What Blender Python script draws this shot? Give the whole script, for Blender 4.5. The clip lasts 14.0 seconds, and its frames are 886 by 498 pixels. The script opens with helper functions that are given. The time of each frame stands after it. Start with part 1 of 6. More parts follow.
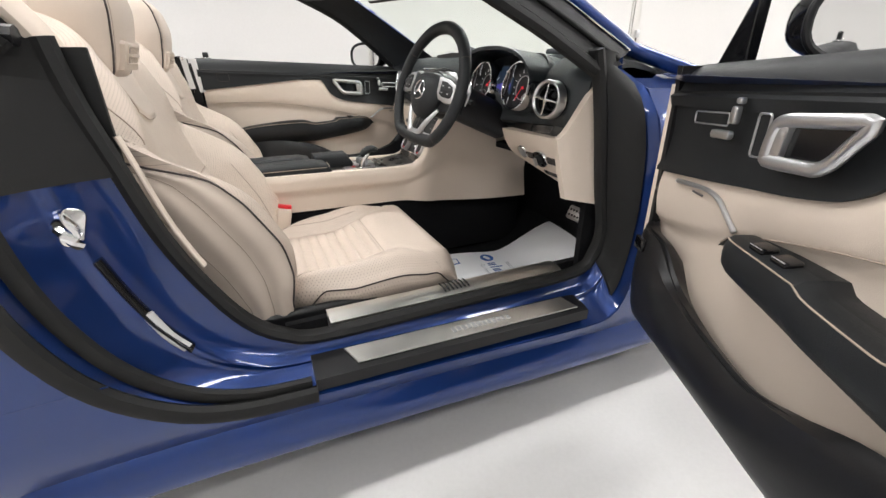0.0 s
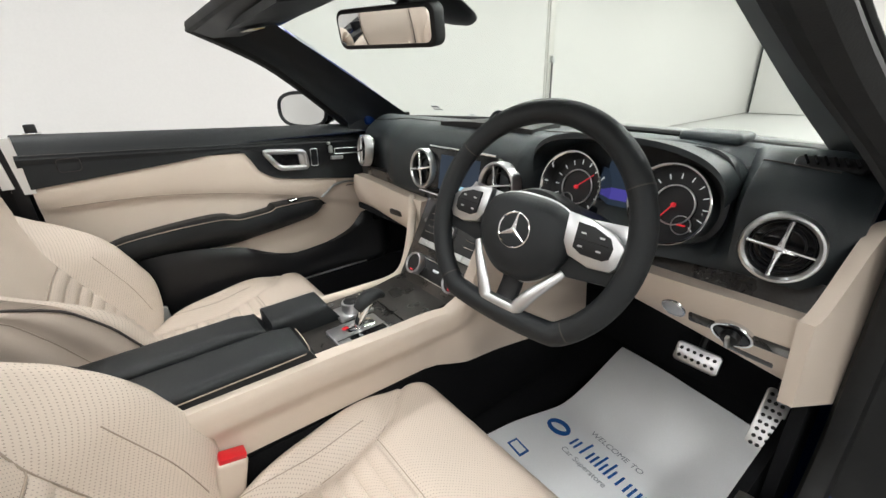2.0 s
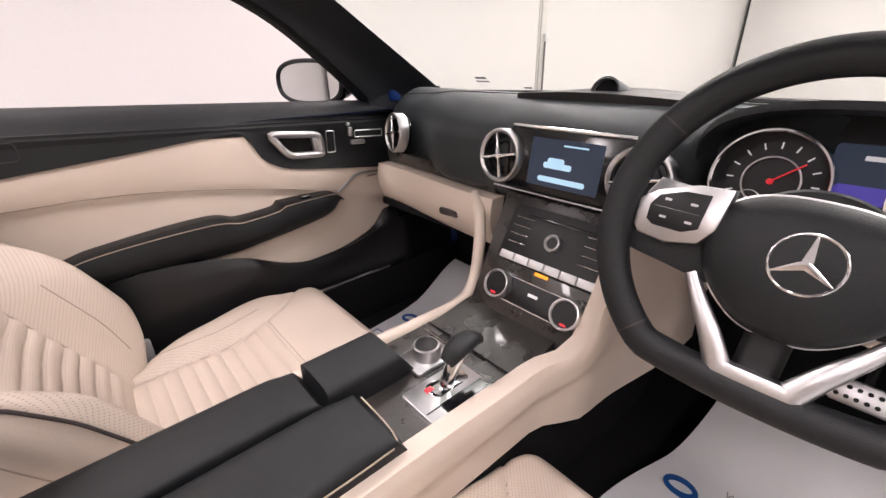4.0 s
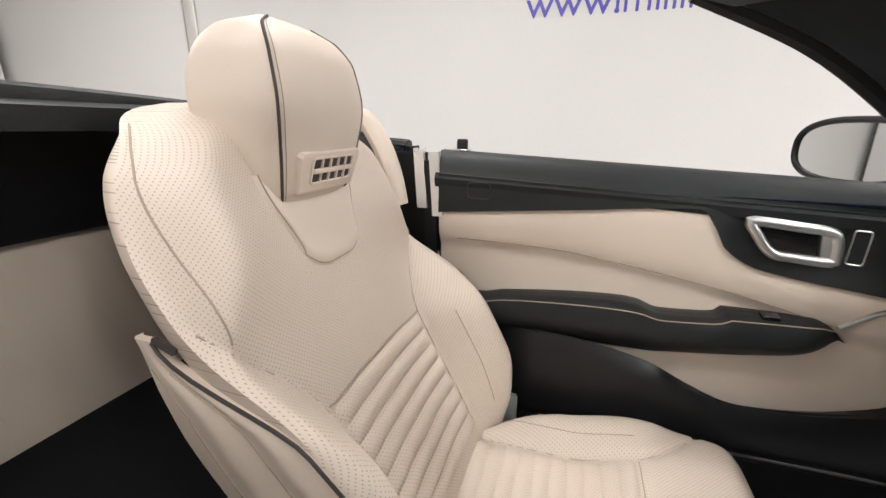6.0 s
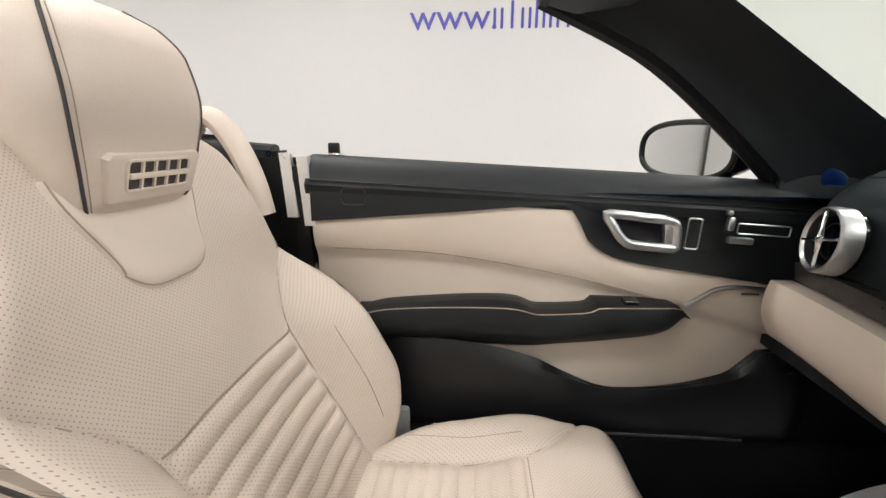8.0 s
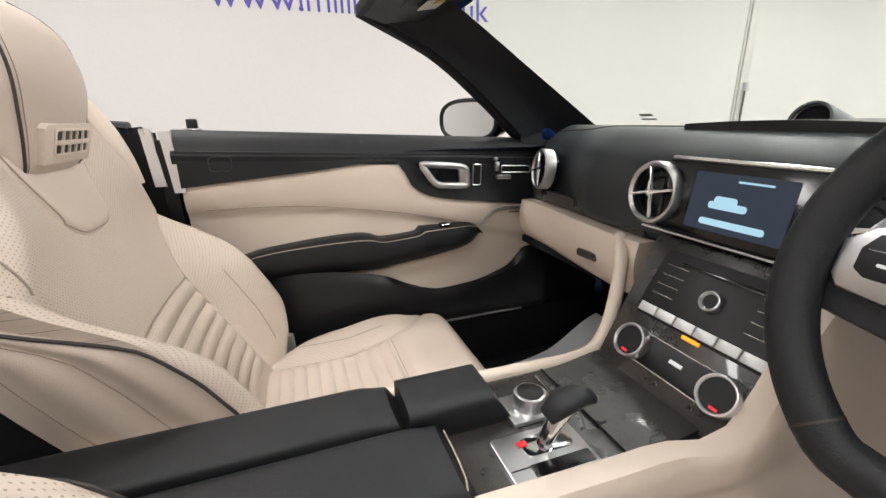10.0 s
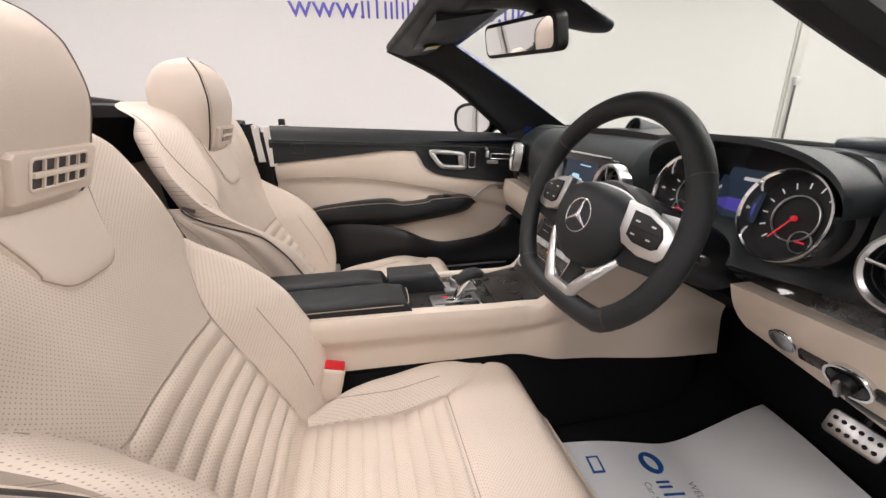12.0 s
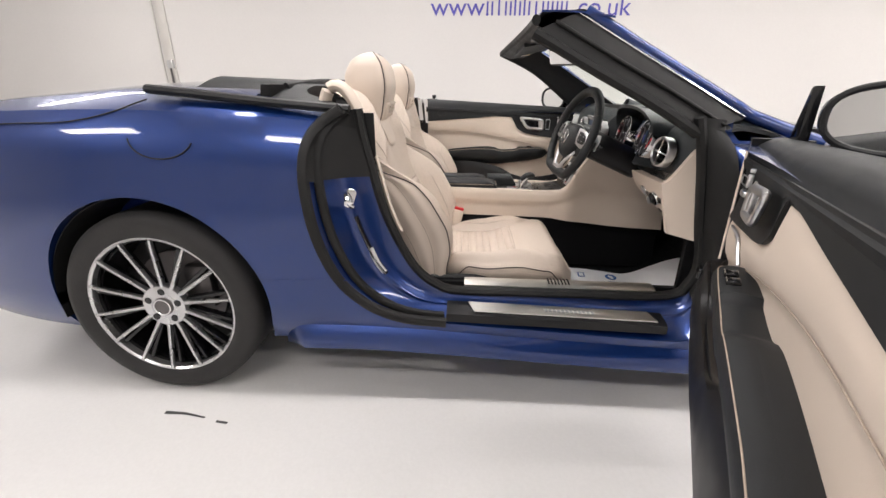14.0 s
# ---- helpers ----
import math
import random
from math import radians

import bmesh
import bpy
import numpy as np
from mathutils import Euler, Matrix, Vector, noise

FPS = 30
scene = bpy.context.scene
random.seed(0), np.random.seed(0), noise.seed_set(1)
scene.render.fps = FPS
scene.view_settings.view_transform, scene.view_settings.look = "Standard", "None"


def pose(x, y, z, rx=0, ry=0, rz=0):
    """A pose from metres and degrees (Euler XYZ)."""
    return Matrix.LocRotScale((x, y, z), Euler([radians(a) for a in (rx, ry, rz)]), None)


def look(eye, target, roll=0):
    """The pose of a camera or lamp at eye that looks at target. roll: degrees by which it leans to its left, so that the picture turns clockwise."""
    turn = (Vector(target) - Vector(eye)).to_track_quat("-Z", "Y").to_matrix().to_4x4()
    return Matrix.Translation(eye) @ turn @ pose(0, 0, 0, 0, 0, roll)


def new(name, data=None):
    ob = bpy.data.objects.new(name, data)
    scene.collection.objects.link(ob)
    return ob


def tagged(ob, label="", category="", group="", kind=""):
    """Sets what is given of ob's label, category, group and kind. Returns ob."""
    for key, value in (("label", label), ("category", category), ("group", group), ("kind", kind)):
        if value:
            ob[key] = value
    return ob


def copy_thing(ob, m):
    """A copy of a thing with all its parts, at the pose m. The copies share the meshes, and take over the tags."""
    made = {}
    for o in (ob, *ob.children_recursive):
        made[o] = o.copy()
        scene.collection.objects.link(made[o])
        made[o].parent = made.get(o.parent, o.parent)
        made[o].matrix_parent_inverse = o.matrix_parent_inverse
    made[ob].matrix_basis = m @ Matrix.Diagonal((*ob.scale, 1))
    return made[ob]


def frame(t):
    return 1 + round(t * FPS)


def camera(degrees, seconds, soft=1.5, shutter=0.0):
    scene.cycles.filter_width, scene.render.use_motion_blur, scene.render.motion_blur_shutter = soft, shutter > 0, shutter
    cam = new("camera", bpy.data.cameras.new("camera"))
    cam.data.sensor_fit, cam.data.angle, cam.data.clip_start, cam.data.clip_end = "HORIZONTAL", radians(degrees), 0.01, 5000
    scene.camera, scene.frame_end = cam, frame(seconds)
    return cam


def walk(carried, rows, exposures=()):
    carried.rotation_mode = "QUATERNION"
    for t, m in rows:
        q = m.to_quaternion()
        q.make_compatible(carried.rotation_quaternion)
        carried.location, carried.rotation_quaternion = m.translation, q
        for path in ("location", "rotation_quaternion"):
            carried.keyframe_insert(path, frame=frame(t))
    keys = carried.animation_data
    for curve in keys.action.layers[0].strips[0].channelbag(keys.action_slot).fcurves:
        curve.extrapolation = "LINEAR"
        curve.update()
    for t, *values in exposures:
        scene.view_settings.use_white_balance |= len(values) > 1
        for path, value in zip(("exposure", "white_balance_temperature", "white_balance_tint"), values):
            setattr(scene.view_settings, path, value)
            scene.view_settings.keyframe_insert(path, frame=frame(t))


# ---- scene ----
cam = camera(93.2, 14.0)
PATH = [
    (0, (0.955, -1.621, 0.943), (1.695, 0.051, 0.132), -0.7),
    (0.5, (1.003, -1.327, 0.92), (1.752, 0.354, 0.137), -0.9),
    (1, (1.036, -1.06, 1.003), (1.857, 0.597, 0.241), -1.3),
    (1.5, (1.009, -0.895, 1.071), (1.973, 0.693, 0.331), -1.5),
    (2, (0.99, -0.779, 1.088), (2.11, 0.696, 0.334), -1.7),
    (2.2, (0.977, -0.741, 1.097), (2.148, 0.687, 0.329), -1.6),
    (4.3, (0.996, -0.332, 1.019), (2.187, 1.047, 0.196), -1.3),
    (4.5, (1.011, -0.282, 1.003), (2.018, 1.252, 0.209), -1.1),
    (5, (1.013, -0.219, 0.981), (1.338, 1.635, 0.305), -1.0),
    (5.5, (1.036, -0.179, 0.998), (0.77, 1.707, 0.388), 0.1),
    (6, (1.086, -0.13, 1.031), (0.509, 1.7, 0.469), 0.4),
    (6.5, (1.096, -0.074, 1.053), (0.411, 1.729, 0.523), 0.6),
    (7, (1.103, -0.03, 1.036), (0.454, 1.792, 0.529), 0.4),
    (7.5, (1.117, -0.039, 1.017), (0.659, 1.842, 0.512), 0.3),
    (8, (1.138, -0.082, 1.012), (0.989, 1.846, 0.502), 0.1),
    (8.5, (1.147, -0.139, 1.003), (1.317, 1.783, 0.478), -0.2),
    (9, (1.127, -0.219, 0.998), (1.595, 1.648, 0.457), -0.4),
    (9.2, (1.109, -0.257, 0.998), (1.683, 1.578, 0.448), -0.4),
    (11.3, (1.028, -0.724, 0.975), (1.663, 1.066, 0.348), -1.2),
    (11.5, (1.048, -0.793, 0.986), (1.603, 1.021, 0.352), -1.1),
    (12, (1.101, -0.959, 1.035), (1.472, 0.9, 0.398), -0.7),
    (12.5, (1.118, -1.174, 1.049), (1.34, 0.704, 0.398), -0.7),
    (13, (1.091, -1.515, 1.067), (1.23, 0.368, 0.407), -0.1),
    (13.5, (1.069, -1.901, 1.064), (1.149, -0.023, 0.383), 0.4),
    (14, (1.042, -2.125, 1.049), (0.946, -0.261, 0.33), 0.4),
]
walk(cam, [(t, look(eye, target, roll)) for t, eye, target, roll in PATH], [
    (0, 0.10, 6250, 7), (0.5, 0.15, 6350, 8), (1.0, 0.08, 6300, 6), (2.2, 0.05, 6200, 4), (4.3, 0.15, 6600, 22), (5.2, 0.02, 6500, 18), (6.2, 0, 6350, 7), (9.2, 0, 6350, 6), (11.3, 0, 6500, 13), (14, 0, 6450, 11)])


# ---- room light, exposure ----
world = bpy.data.worlds.new("studio_air")
scene.world = world
world.use_nodes = True
world.node_tree.nodes["Background"].inputs[0].default_value = (1.0, 0.97, 0.93, 1)
world.node_tree.nodes["Background"].inputs[1].default_value = 0.05
YC = 0.045          # centre line of the car
LAMP_WATTS = 30.0


def lamp(x, y, z, sx, sy, watts):
    d = bpy.data.lights.new("ceiling_lamp_light", "AREA")
    d.shape, d.size, d.size_y, d.energy, d.color = "RECTANGLE", sx, sy, watts, (1.0, 0.955, 0.935)
    o = new("ceiling_lamp_light", d)
    o.matrix_world = pose(x, y, z)
    return o


LAMP_SPOTS = [(x, y) for y in (-3.2, -0.9, 1.6) for x in (-3.0, 0.2, 3.4, 6.6, 9.8, 12.8)]
for lx, ly in LAMP_SPOTS:
    lamp(lx, ly, 3.02, 1.5, 0.30, LAMP_WATTS)

# ---- materials ----


def nodes_of(name):
    m = bpy.data.materials.new(name)
    m.use_nodes = True
    nt = m.node_tree
    return m, nt, nt.nodes["Principled BSDF"]


def surface(name, color, rough=0.5, metal=0.0, vary=0.08, scale=6.0, fine=400.0, bump=0.0, coat=0.0, spread=0.1, spec=0.5):
    """A plain surface with broad and fine variation of colour, roughness and relief."""
    m, nt, b = nodes_of(name)
    n, link = nt.nodes, nt.links
    co = n.new("ShaderNodeTexCoord")
    broad, grain = n.new("ShaderNodeTexNoise"), n.new("ShaderNodeTexNoise")
    broad.inputs["Scale"].default_value, grain.inputs["Scale"].default_value = scale, fine
    broad.inputs["Detail"].default_value, grain.inputs["Detail"].default_value = 4, 3
    link.new(co.outputs["Object"], broad.inputs["Vector"])
    link.new(co.outputs["Object"], grain.inputs["Vector"])
    add = n.new("ShaderNodeMath")
    add.operation = "ADD"
    link.new(broad.outputs[0], add.inputs[0])
    link.new(grain.outputs[0], add.inputs[1])
    ramp = n.new("ShaderNodeMapRange")
    ramp.inputs[1].default_value, ramp.inputs[2].default_value = 0.6, 1.4
    ramp.inputs[3].default_value, ramp.inputs[4].default_value = 1 - vary, 1 + vary
    link.new(add.outputs[0], ramp.inputs[0])
    mul = n.new("ShaderNodeVectorMath")
    mul.operation = "SCALE"
    mul.inputs[0].default_value = color
    link.new(ramp.outputs[0], mul.inputs["Scale"])
    link.new(mul.outputs[0], b.inputs["Base Color"])
    rr = n.new("ShaderNodeMapRange")
    rr.inputs[1].default_value, rr.inputs[2].default_value = 0.3, 0.7
    rr.inputs[3].default_value, rr.inputs[4].default_value = rough * (1 - spread), min(1, rough * (1 + spread))
    link.new(broad.outputs[0], rr.inputs[0])
    link.new(rr.outputs[0], b.inputs["Roughness"])
    b.inputs["Metallic"].default_value = metal
    b.inputs["Coat Weight"].default_value, b.inputs["Coat Roughness"].default_value = coat, 0.04
    b.inputs["Specular IOR Level"].default_value = spec
    if bump:
        bp = n.new("ShaderNodeBump")
        bp.inputs["Strength"].default_value, bp.inputs["Distance"].default_value = bump, 0.001
        link.new(grain.outputs[0], bp.inputs["Height"])
        link.new(bp.outputs[0], b.inputs["Normal"])
    return m


def perforated(name, color, rough, pitch=0.0074, hole=0.108):
    """Leather with a staggered grid of small punched holes; the UV map is in metres."""
    m = surface(name, color, rough, 0, 0.05, 7, 900, 0.25)
    nt = m.node_tree
    n, link, b = nt.nodes, nt.links, nt.nodes["Principled BSDF"]
    uv = n.new("ShaderNodeUVMap")
    near = []
    for shift in (0.0, 0.5):
        mad, fr, sub, ln = (n.new("ShaderNodeVectorMath") for _ in range(4))
        mad.operation, fr.operation, sub.operation, ln.operation = "MULTIPLY_ADD", "FRACTION", "SUBTRACT", "LENGTH"
        mad.inputs[1].default_value = (1 / pitch, 1 / pitch, 0)
        mad.inputs[2].default_value = (shift, shift, 0)
        sub.inputs[1].default_value = (0.5, 0.5, 0)
        link.new(uv.outputs[0], mad.inputs[0])
        link.new(mad.outputs[0], fr.inputs[0])
        link.new(fr.outputs[0], sub.inputs[0])
        link.new(sub.outputs[0], ln.inputs[0])
        near.append(ln)
    low = n.new("ShaderNodeMath")
    low.operation = "MINIMUM"
    link.new(near[0].outputs["Value"], low.inputs[0])
    link.new(near[1].outputs["Value"], low.inputs[1])
    edge = n.new("ShaderNodeMapRange")
    edge.inputs[1].default_value, edge.inputs[2].default_value = hole * 0.8, hole * 1.25
    link.new(low.outputs[0], edge.inputs[0])
    mix = n.new("ShaderNodeMix")
    mix.data_type = "RGBA"
    mix.inputs[6].default_value = (0.33, 0.265, 0.215, 1)
    was = b.inputs["Base Color"].links[0].from_socket
    link.new(edge.outputs[0], mix.inputs[0])
    link.new(was, mix.inputs[7])
    link.new(mix.outputs[2], b.inputs["Base Color"])
    bp = n.new("ShaderNodeBump")
    bp.inputs["Strength"].default_value, bp.inputs["Distance"].default_value = 0.25, 0.0005
    link.new(edge.outputs[0], bp.inputs["Height"])
    link.new(b.inputs["Normal"].links[0].from_socket, bp.inputs["Normal"])
    link.new(bp.outputs[0], b.inputs["Normal"])
    return m


def glowing(name, color, strength):
    m, nt, b = nodes_of(name)
    b.inputs["Base Color"].default_value = (*color, 1)
    b.inputs["Emission Color"].default_value = (*color, 1)
    b.inputs["Emission Strength"].default_value = strength
    return m


def paint():
    """Metallic lacquer: fine flakes under a clear coat."""
    m = surface("blue_metallic_lacquer", (0.003, 0.026, 0.145), 0.32, 0.65, 0.05, 2.0, 1500, 0.10, 1.0)
    return m


BEIGE = (0.63, 0.535, 0.455)
M_LEATHER = surface("cream_leather", BEIGE, 0.46, 0, 0.05, 5, 650, 0.35)
M_PERF = perforated("cream_perforated_leather", BEIGE, 0.48)
M_TRIM = surface("cream_soft_trim", (0.65, 0.555, 0.47), 0.5, 0, 0.04, 4, 800, 0.3)
M_BLACK = surface("black_grained_leather", (0.010, 0.0115, 0.013), 0.52, 0, 0.2, 8, 700, 0.5, spec=0.36)
M_DASH = surface("black_dash_leather", (0.026, 0.032, 0.036), 0.45, 0, 0.15, 6, 600, 0.5)
M_PLASTIC = surface("black_plastic", (0.008, 0.008, 0.009), 0.42, 0, 0.15, 12, 500, 0.15, spec=0.35)
M_GLOSS = surface("black_gloss_plastic", (0.006, 0.006, 0.007), 0.12, 0, 0.1, 10, 300, 0.0)
M_RUBBER = surface("black_rubber", (0.009, 0.009, 0.009), 0.6, 0, 0.2, 20, 500, 0.25, spec=0.3)
M_CARPET = surface("black_carpet", (0.008, 0.008, 0.009), 0.95, 0, 0.35, 30, 1200, 0.9, spec=0.15)
M_WOOD = surface("dark_ash_trim", (0.028, 0.025, 0.023), 0.28, 0, 0.45, 14, 220, 0.1, 0.5)
M_PAINT = paint()
M_CHROME = surface("polished_chrome", (0.78, 0.78, 0.79), 0.10, 1, 0.04, 8, 300)
M_ALU = surface("satin_aluminium", (0.62, 0.62, 0.63), 0.32, 1, 0.06, 9, 900, 0.1)
M_BRIGHT = surface("pale_satin_metal", (0.84, 0.84, 0.84), 0.30, 0.75, 0.04, 9, 700, 0.05)
M_STEEL = surface("brushed_steel", (0.82, 0.80, 0.76), 0.32, 1, 0.10, 12, 700, 0.1)
M_SILVER = surface("silver_wheel_lacquer", (0.60, 0.60, 0.61), 0.28, 0.9, 0.06, 8, 600)
M_TYRE = surface("tyre_rubber", (0.018, 0.017, 0.017), 0.72, 0, 0.3, 25, 300, 0.3)
M_DISC = surface("grey_cast_iron", (0.16, 0.15, 0.15), 0.45, 0.8, 0.2, 20, 300, 0.2)
M_SEAM = surface("dark_seam_thread", (0.045, 0.036, 0.034), 0.7, 0, 0.2, 40, 900)
M_PALESEAM = surface("pale_seam_thread", (0.36, 0.29, 0.23), 0.7, 0, 0.2, 40, 900)
M_PAPER = surface("white_coated_paper", (0.85, 0.86, 0.88), 0.5, 0, 0.03, 9, 300, 0.1)
M_PRINT = surface("blue_print", (0.012, 0.10, 0.36), 0.5, 0, 0.08, 30, 300)
M_GREYPRINT = surface("grey_print", (0.32, 0.34, 0.38), 0.5, 0, 0.08, 30, 300)
M_SIGN = surface("violet_blue_sign_vinyl", (0.085, 0.075, 0.40), 0.4, 0, 0.06, 10, 300)
M_WALL = surface("white_wall_paint", (0.69, 0.672, 0.655), 0.75, 0, 0.025, 0.8, 60, 0.1)
M_WALLSTRIP = surface("white_gloss_metal", (0.62, 0.60, 0.57), 0.4, 0.2, 0.05, 6, 200)
M_CEIL = surface("white_ceiling_board", (0.76, 0.75, 0.73), 0.85, 0, 0.04, 2, 100, 0.1)
M_FLOOR = surface("pale_grey_floor_coating", (0.62, 0.61, 0.60), 0.38, 0, 0.04, 1.2, 90, 0.04, spread=0.08)
M_DARKMARK = surface("black_rubber_scuff", (0.04, 0.04, 0.04), 0.8, 0, 0.4, 60, 400)
M_RED = surface("red_plastic", (0.62, 0.012, 0.02), 0.35, 0, 0.05, 20, 300)
M_LABEL = surface("pale_sticker", (0.72, 0.70, 0.60), 0.5, 0, 0.1, 60, 400)
M_AMBER = surface("yellow_sticker", (0.75, 0.50, 0.08), 0.5, 0, 0.1, 60, 400)
M_WHITEBTN = surface("grey_white_plastic", (0.52, 0.52, 0.52), 0.35, 0.5, 0.05, 20, 300)
M_GAUGE = surface("gauge_face_black", (0.010, 0.010, 0.012), 0.5, 0, 0.1, 40, 300)
M_LAMP = glowing("lamp_diffuser", (1.0, 0.955, 0.90), 9.0)
M_SCREEN = glowing("screen_dark_blue", (0.012, 0.020, 0.035), 1.0)
M_SCREENHI = glowing("screen_pale_blue", (0.28, 0.45, 0.55), 1.0)
M_REDGLOW = glowing("red_backlight", (0.55, 0.02, 0.03), 0.7)
M_ORANGEGLOW = glowing("orange_backlight", (0.9, 0.32, 0.02), 1.0)
M_WHITEGLOW = glowing("white_backlight", (0.55, 0.55, 0.55), 0.6)


def glass_of(name, tint, rough=0.0):
    m, nt, b = nodes_of(name)
    b.inputs["Base Color"].default_value = (*tint, 1)
    b.inputs["Transmission Weight"].default_value, b.inputs["Roughness"].default_value = 1.0, rough
    b.inputs["IOR"].default_value = 1.06
    return m


M_GLASS = glass_of("green_tinted_glass", (0.90, 0.955, 0.915))
M_MIRROR = surface("mirror_silver", (0.86, 0.87, 0.87), 0.02, 1, 0.0)

# ---- shape tools ----


def lerp(a, b, t):
    return a + (b - a) * t


def smooth(a, b, x):
    t = min(1.0, max(0.0, (x - a) / (b - a)))
    return t * t * (3 - 2 * t)


def curve_at(keys, x):
    """A smooth value at x through rows of (x, value), with no overshoot."""
    if x <= keys[0][0]:
        return keys[0][1]
    if x >= keys[-1][0]:
        return keys[-1][1]
    i = next(k for k in range(len(keys) - 1) if x <= keys[k + 1][0])

    def rise(k):
        return (keys[k + 1][1] - keys[k][1]) / (keys[k + 1][0] - keys[k][0])

    def slope(k):
        if k == 0:
            return rise(0)
        if k == len(keys) - 1:
            return rise(k - 1)
        a, b = rise(k - 1), rise(k)
        return 0.0 if a * b <= 0 else 2 * a * b / (a + b)
    h = keys[i + 1][0] - keys[i][0]
    t = (x - keys[i][0]) / h
    return ((2 * t ** 3 - 3 * t * t + 1) * keys[i][1] + (t ** 3 - 2 * t * t + t) * h * slope(i)
            + (3 * t * t - 2 * t ** 3) * keys[i + 1][1] + (t ** 3 - t * t) * h * slope(i + 1))


def spline(points, n, closed=False):
    """n points evenly along a Catmull-Rom curve through the given ones."""
    p = [Vector(q) for q in points]
    k = len(p)
    seg = k if closed else k - 1
    dense = []
    for i in range(seg):
        if closed:
            a, b, c, d = (p[(i + j - 1) % k] for j in range(4))
        else:
            a, b, c, d = p[max(i - 1, 0)], p[i], p[i + 1], p[min(i + 2, k - 1)]
        for s in range(24):
            t = s / 24
            dense.append(0.5 * (2 * b + (c - a) * t + (2 * a - 5 * b + 4 * c - d) * t * t + (3 * b - a - 3 * c + d) * t ** 3))
    dense.append(p[0] if closed else p[-1])
    run = [0.0]
    for a, b in zip(dense, dense[1:]):
        run.append(run[-1] + (b - a).length)
    out, j = [], 0
    for i in range(n):
        want = run[-1] * i / (n if closed else n - 1)
        while j < len(run) - 2 and run[j + 1] < want:
            j += 1
        gap = run[j + 1] - run[j]
        out.append(dense[j].lerp(dense[j + 1], (want - run[j]) / gap if gap > 1e-9 else 0))
    return out


def part(name, bm, material, parent=None, label="", soft=40):
    """Links a bmesh as one mesh object, under a thing or under a part."""
    bmesh.ops.recalc_face_normals(bm, faces=bm.faces)
    me = bpy.data.meshes.new(name)
    bm.to_mesh(me)
    bm.free()
    for mt in (material if isinstance(material, (list, tuple)) else [material]):
        me.materials.append(mt)
    if soft:
        me.polygons.foreach_set("use_smooth", [True] * len(me.polygons))
        me.set_sharp_from_angle(angle=radians(soft))
    ob = new(name, me)
    if parent is not None:
        ob.parent = parent
        ob.matrix_parent_inverse = parent.matrix_world.inverted()
    if label:
        tagged(ob, label)
    return ob


def root(name, place, label, category, group=""):
    ob = new(name)
    ob.matrix_world = pose(*place)
    bpy.context.view_layer.update()
    ob.empty_display_size = 0.1
    return tagged(ob, label, category, group)


def grid(fn, nu, nv, closeu=False, bm=None, uvfn=None, capv=False):
    """Faces over fn(u, v), u and v from 0 to 1."""
    bm = bm or bmesh.new()
    uvl = bm.loops.layers.uv.verify()
    cols = nu if closeu else nu + 1
    vs = [[bm.verts.new(fn(i / nu, j / nv)) for i in range(cols)] for j in range(nv + 1)]
    for j in range(nv):
        for i in range(nu):
            i2 = (i + 1) % cols
            f = bm.faces.new((vs[j][i], vs[j][i2], vs[j + 1][i2], vs[j + 1][i]))
            if uvfn:
                for lp, (u, v) in zip(f.loops, ((i, j), (i + 1, j), (i + 1, j + 1), (i, j + 1))):
                    lp[uvl].uv = uvfn(u / nu, v / nv)
    if capv:
        bm.faces.new(vs[0][::-1])
        bm.faces.new(vs[-1])
    return bm


def slab(fn, nu, nv, depth, bm=None, uvfn=None):
    """A sheet over fn(u, v) with thickness: depth is the vector from its front to its back."""
    bm = bm or bmesh.new()
    uvl = bm.loops.layers.uv.verify()
    depth = Vector(depth)
    top = [[bm.verts.new(fn(i / nu, j / nv)) for i in range(nu + 1)] for j in range(nv + 1)]
    low = [[bm.verts.new(v.co + depth) for v in row] for row in top]
    for j in range(nv):
        for i in range(nu):
            f = bm.faces.new((top[j][i], top[j][i + 1], top[j + 1][i + 1], top[j + 1][i]))
            if uvfn:
                for lp, (u, v) in zip(f.loops, ((i, j), (i + 1, j), (i + 1, j + 1), (i, j + 1))):
                    lp[uvl].uv = uvfn(u / nu, v / nv)
            bm.faces.new((low[j][i], low[j + 1][i], low[j + 1][i + 1], low[j][i + 1]))
    for a, b in ([(top[0], low[0]), (top[-1], low[-1]), ([r[0] for r in top], [r[0] for r in low]), ([r[-1] for r in top], [r[-1] for r in low])]):
        for i in range(len(a) - 1):
            bm.faces.new((a[i], b[i], b[i + 1], a[i + 1]))
    return bm


